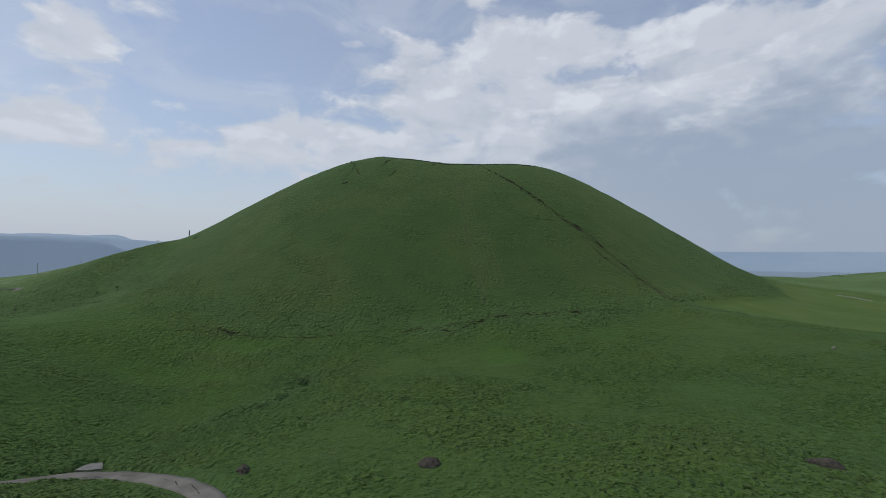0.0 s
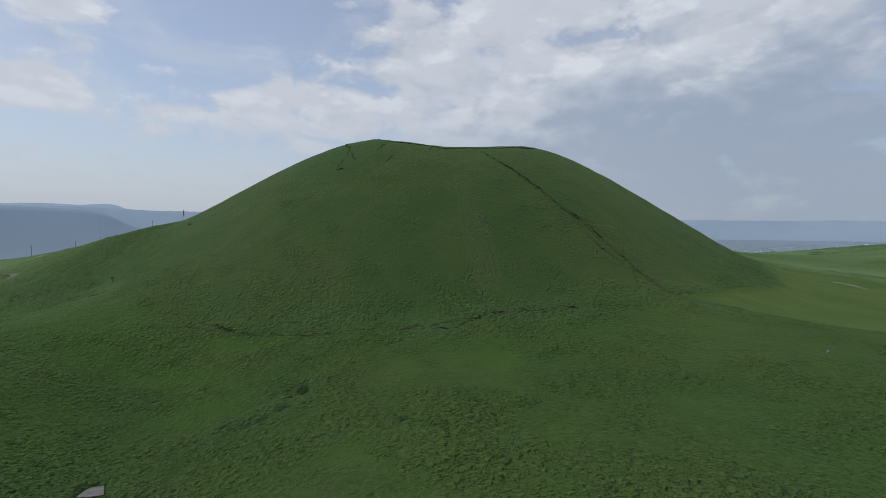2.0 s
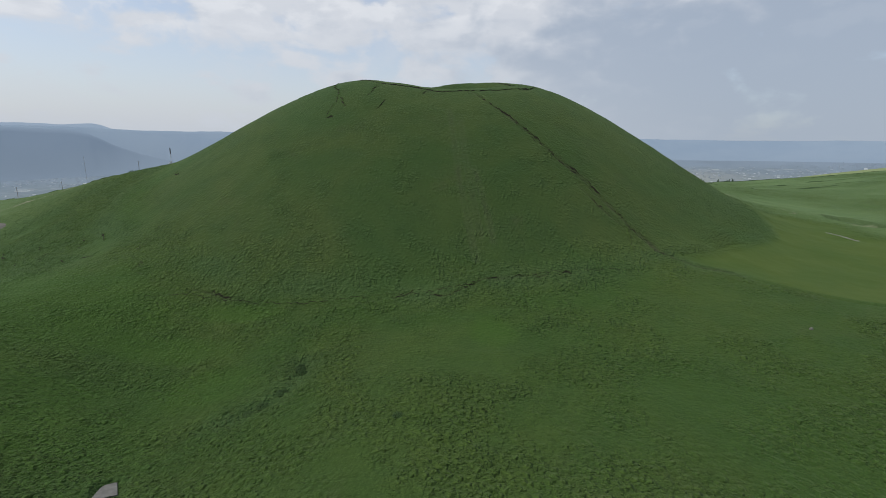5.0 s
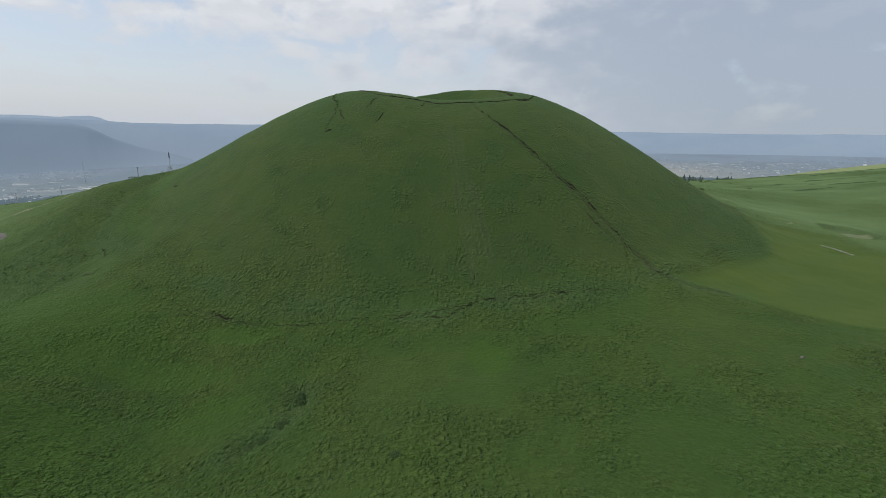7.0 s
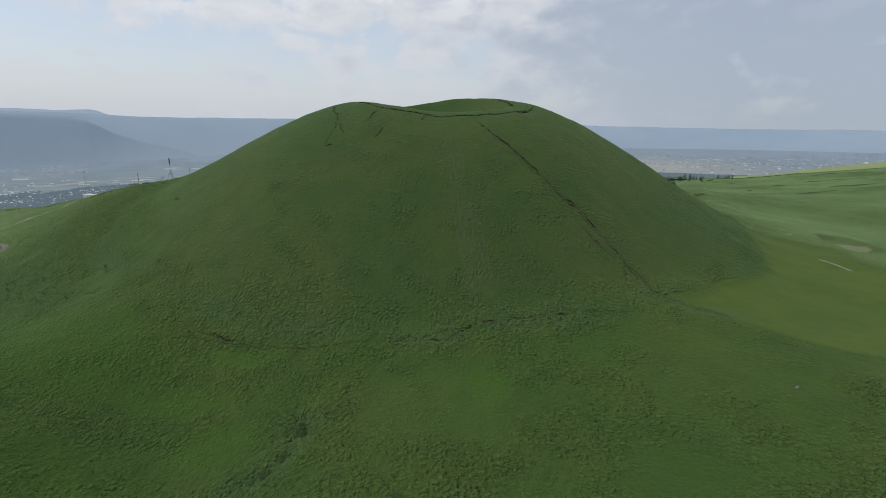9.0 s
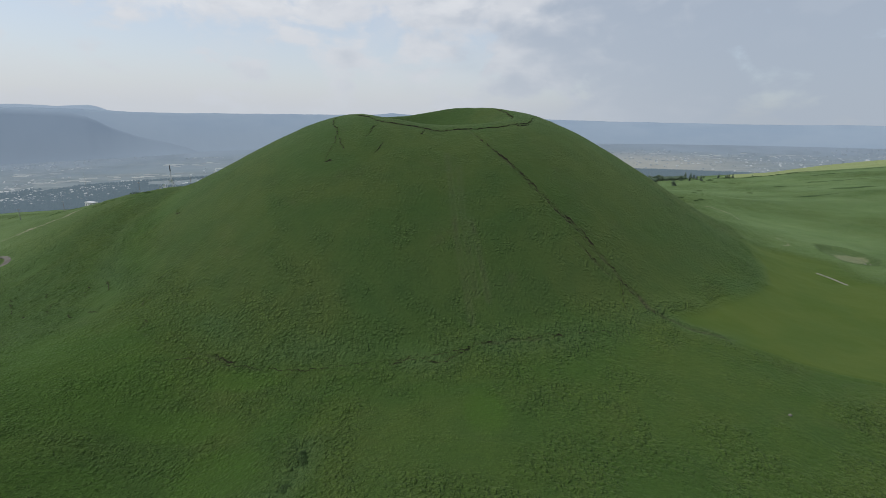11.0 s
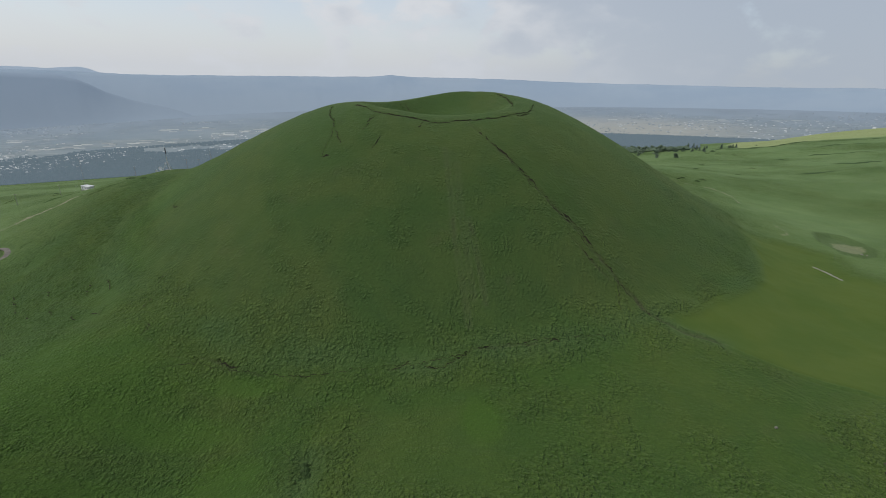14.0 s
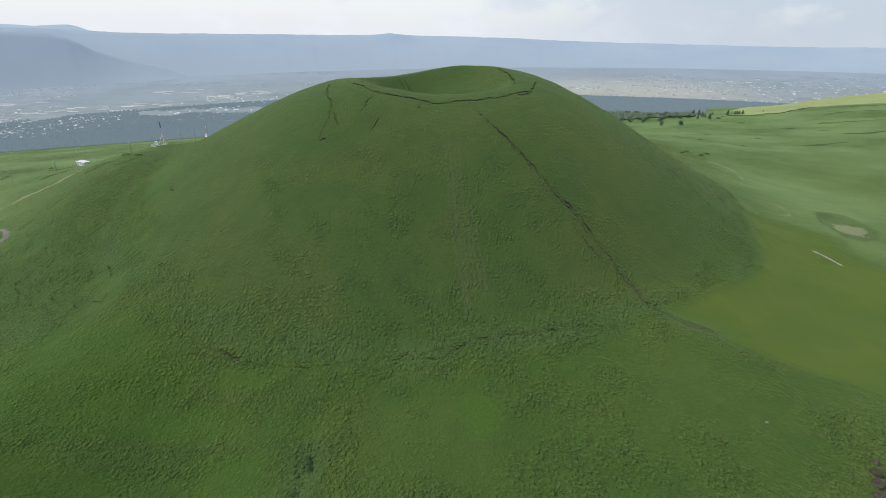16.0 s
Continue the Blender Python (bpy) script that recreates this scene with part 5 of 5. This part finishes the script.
for k, (x, y, w, h) in enumerate(((260, 459, 6, 2.0), (251, 451, 5, 1.6), (235, 455, 3, 1.2), (241, 460, 4, 1.3), (547, 868, 14, 2.6), (530, 890, 12, 2.6), (519, 909, 10, 2.5),
                                  (331, 600, 7, 1.8), (360, 560, 6, 1.5), (-226, 366, 7, 2.0), (-210, 356, 5, 1.5), (-338, 432, 4, 1.5), (430, 640, 8, 1.8), (395, 700, 9, 2.0))):
    shrub((x, y), w, h, 430 + k, "low dark shrubs spread over the pasture", "shrubs on the pasture")


# ---- grass, woods and fields that nobody could count ----
def grass_tufts(n, x_range, y_range, size, seed, name, label):
    rng = np.random.default_rng(seed)
    x, y = rng.uniform(*x_range, n), rng.uniform(*y_range, n)
    keep = np.abs(x) < 22 + 1.02 * (y + 8)
    thick = layered(x, y, 48, 21, 4) + 0.7 * layered(x, y, 14, 25, 3) + rng.uniform(-0.5, 0.5, n)
    d_road, _ = along(x, y, smooth_line(ROAD, 3.0))
    keep &= rng.uniform(0, 1, n) < np.clip((172 - y) / 60, 0, 1)
    keep &= (thick > -0.35) & (d_road > 2.3) & ~inside(x, y, MOWN)
    x, y = x[keep], y[keep]
    n = len(x)
    z = surface(x, y)
    blades = 6
    turn = rng.uniform(0, 6.28, (n, 1)) + np.linspace(0, 6.28, blades, endpoint=False)[None] + rng.uniform(-0.4, 0.4, (n, blades))
    s = size * rng.uniform(0.6, 1.3, (n, 1))
    out = s * rng.uniform(0.5, 1.0, (n, blades))
    up = s * rng.uniform(0.5, 1.15, (n, blades))
    half = s * rng.uniform(0.16, 0.30, (n, blades))
    cx, sx = np.cos(turn), np.sin(turn)
    root = np.stack([x, y, z - 0.05], 1)[:, None, :]
    mid_ = root + np.stack([cx * out * 0.55, sx * out * 0.55, up], -1)
    left = mid_ + np.stack([-sx * half, cx * half, -0.25 * up], -1)
    right = mid_ + np.stack([sx * half, -cx * half, -0.25 * up], -1)
    tip = root + np.stack([cx * out, sx * out, up * 0.75], -1)
    v_ = np.stack([np.broadcast_to(root, left.shape), right, tip, left], 2).reshape(-1, 3)
    f_ = np.arange(len(v_)).reshape(-1, 4)
    return tagged(mesh_ob(name, v_, f_, BLADES, smooth=False), label, "grass", kind="stuff")


grass_tufts(90000, (-130, 130), (42, 175), 0.22, 61, "grass", "tufts of coarse green grass over the pasture")


def woods(name, ring_az, ring_d, n, seed, size, label, gaps=0.0, material=None):
    material = material or WOOD_HAZE
    rng = np.random.default_rng(seed)
    az, d = np.radians(rng.uniform(*ring_az, n)), rng.uniform(*ring_d, n)
    x, y = d * np.sin(az), d * np.cos(az)
    keep = (layered(x, y, 260, seed, 3) > gaps) & ~inside(x, y, SUN_PATCH_RING)
    x, y = x[keep], y[keep]
    s = size * rng.uniform(0.7, 1.3, len(x))
    c = np.stack([x, y, smooth_ground(x, y) + 0.6 * s], 1)
    v_, f_ = clump_cloud(c, s, seed, 1.0)
    return tagged(mesh_ob(name, v_, f_, material, smooth=False), label, "woods", kind="stuff")


def glasshouses(n, seed):
    """A few bright roofs in long rows, joined."""
    rng = np.random.default_rng(seed)
    hubs = [(math.radians(a), d) for a, d in ((-33, 2620), (-30, 2700), (-37, 2650), (-24, 2750), (-21, 2900), (-28, 3200), (-40, 3100), (24, 3300), (30, 3250), (36, 3500), (20, 3100))]
    pick = rng.integers(0, len(hubs), n)
    az, d = np.array(hubs)[pick].T
    x = d * np.sin(az) + rng.normal(0, 70, n)
    y = d * np.cos(az) + rng.normal(0, 60, n)
    l, w, h = rng.uniform(25, 70, n), rng.uniform(3, 5, n), 2.5
    a = rng.normal(0.15, 0.05, n)
    v_ = []
    z = smooth_ground(x, y)
    for sx, sy, up in ((-1, -1, 0), (1, -1, 0), (-1, -1, 1), (1, -1, 1), (-1, 0, 1.5), (1, 0, 1.5), (-1, 1, 1), (1, 1, 1), (-1, 1, 0), (1, 1, 0)):
        px, py = sx * l / 2, sy * w
        v_.append(np.stack([x + px * np.cos(a) - py * np.sin(a), y + px * np.sin(a) + py * np.cos(a), z + up * h], 1))
    v_ = np.stack(v_, 1).reshape(-1, 3)
    quad = np.array([(0, 1, 3, 2), (2, 3, 5, 4), (4, 5, 7, 6), (6, 7, 9, 8)])
    f_ = (quad[None] + 10 * np.arange(n)[:, None, None]).reshape(-1, 4)
    return tagged(mesh_ob("glasshouses", v_, f_, GLASS_HAZE, smooth=False), "rows of long white glasshouse roofs in the valley", "glasshouses", kind="stuff")


def fields(n, seed):
    """Paddies and glasshouse roofs on the valley floor, joined."""
    rng = np.random.default_rng(seed)
    az, d = np.radians(rng.uniform(-47, 47, n)), 2050 + 2250 * rng.uniform(0, 1, n) ** 0.8
    x, y = d * np.sin(az), d * np.cos(az)
    keep = layered(x, y, 420, 77, 3) > -0.30
    x, y = x[keep], y[keep]
    n = len(x)
    a = rng.normal(0.12, 0.10, n) + np.where(rng.uniform(0, 1, n) < 0.25, 1.57, 0)
    l, w = rng.uniform(25, 130, n), rng.uniform(8, 30, n)
    v_ = []
    lift = rng.uniform(0.5, 1.0, n)
    for sx, sy in ((-1, -1), (1, -1), (1, 1), (-1, 1)):
        px, py = sx * l / 2, sy * w / 2
        qx, qy = x + px * np.cos(a) - py * np.sin(a), y + px * np.sin(a) + py * np.cos(a)
        v_.append(np.stack([qx, qy, surface(qx, qy) + lift], 1))
    v_ = np.stack(v_, 1).reshape(-1, 3)
    f_ = np.arange(len(v_)).reshape(-1, 4)
    return tagged(mesh_ob("fields", v_, f_, FIELD_HAZE, smooth=False), "pale flooded paddies and strip fields on the valley floor", "fields", kind="stuff")


def town(seed, n=2200):
    """Far houses: small boxes with ridged roofs in loose clusters, joined."""
    rng = np.random.default_rng(seed)
    hubs = [(math.radians(rng.uniform(-46, 46)), rng.uniform(2150, 4200), rng.uniform(40, 170)) for _ in range(46)]
    hubs += [(math.radians(27), 2950, 260), (math.radians(32), 3000, 220), (math.radians(22), 2800, 200), (math.radians(37), 3300, 240)]
    cube = np.array([(-1, -1, 0), (1, -1, 0), (1, 1, 0), (-1, 1, 0), (-1, -1, 1), (1, -1, 1), (1, 1, 1), (-1, 1, 1), (-1, 0, 1.5), (1, 0, 1.5)], float)
    quad = np.array([(0, 1, 5, 4), (1, 2, 6, 5), (2, 3, 7, 6), (3, 0, 4, 7), (4, 5, 9, 8), (6, 7, 8, 9)])
    pick = rng.integers(0, len(hubs), n)
    az, d, r = np.array(hubs)[pick].T
    x = d * np.sin(az) + rng.normal(0, 1, n) * r
    y = d * np.cos(az) + rng.normal(0, 1, n) * r * 0.8
    size = np.stack([rng.uniform(2.5, 6, n), rng.uniform(2, 4, n), rng.uniform(2, 3.5, n)], 1)
    a = rng.uniform(0, 3.14, n)
    v_ = cube[None] * size[:, None, :]
    c, s = np.cos(a)[:, None], np.sin(a)[:, None]
    v_ = np.stack([v_[..., 0] * c - v_[..., 1] * s + x[:, None], v_[..., 0] * s + v_[..., 1] * c + y[:, None], v_[..., 2] + smooth_ground(x, y)[:, None]], -1)
    f_ = (quad[None] + 10 * np.arange(n)[:, None, None]).reshape(-1, 4)
    return tagged(mesh_ob("houses", v_.reshape(-1, 3), f_, HOUSE_HAZE, smooth=False), "scattered white and grey houses of far valley towns", "houses", kind="stuff")


def spread_material(name, colours, glow, sun_tint=0.0):
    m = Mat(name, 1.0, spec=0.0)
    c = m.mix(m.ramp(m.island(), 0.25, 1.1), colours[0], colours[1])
    # the same painted sunlight for what lies on the valley floor
    c = m.mix(m.maths("MULTIPLY", m.sunlit(), sun_tint), c, (0.24, 0.238, 0.210))
    # distance haze put into the colour
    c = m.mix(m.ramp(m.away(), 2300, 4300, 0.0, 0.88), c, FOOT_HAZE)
    # most of what reaches the eye is the air's own light, painted as glow
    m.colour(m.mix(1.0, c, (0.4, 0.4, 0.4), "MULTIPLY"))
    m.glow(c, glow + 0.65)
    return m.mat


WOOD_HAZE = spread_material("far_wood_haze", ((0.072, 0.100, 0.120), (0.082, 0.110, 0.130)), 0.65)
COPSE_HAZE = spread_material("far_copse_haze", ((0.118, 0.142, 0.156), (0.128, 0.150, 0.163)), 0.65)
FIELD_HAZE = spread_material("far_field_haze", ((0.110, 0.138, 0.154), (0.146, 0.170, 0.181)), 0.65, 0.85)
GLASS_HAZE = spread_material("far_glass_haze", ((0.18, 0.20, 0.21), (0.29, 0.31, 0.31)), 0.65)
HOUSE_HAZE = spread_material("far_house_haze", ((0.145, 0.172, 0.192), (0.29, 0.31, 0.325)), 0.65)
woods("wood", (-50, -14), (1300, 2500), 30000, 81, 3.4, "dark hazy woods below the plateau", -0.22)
woods("wood", (8, 28), (1110, 1560), 15000, 82, 3.4, "grey-green leafy wood at the pasture's edge", -0.6, HAZY_BROAD_LEAF)
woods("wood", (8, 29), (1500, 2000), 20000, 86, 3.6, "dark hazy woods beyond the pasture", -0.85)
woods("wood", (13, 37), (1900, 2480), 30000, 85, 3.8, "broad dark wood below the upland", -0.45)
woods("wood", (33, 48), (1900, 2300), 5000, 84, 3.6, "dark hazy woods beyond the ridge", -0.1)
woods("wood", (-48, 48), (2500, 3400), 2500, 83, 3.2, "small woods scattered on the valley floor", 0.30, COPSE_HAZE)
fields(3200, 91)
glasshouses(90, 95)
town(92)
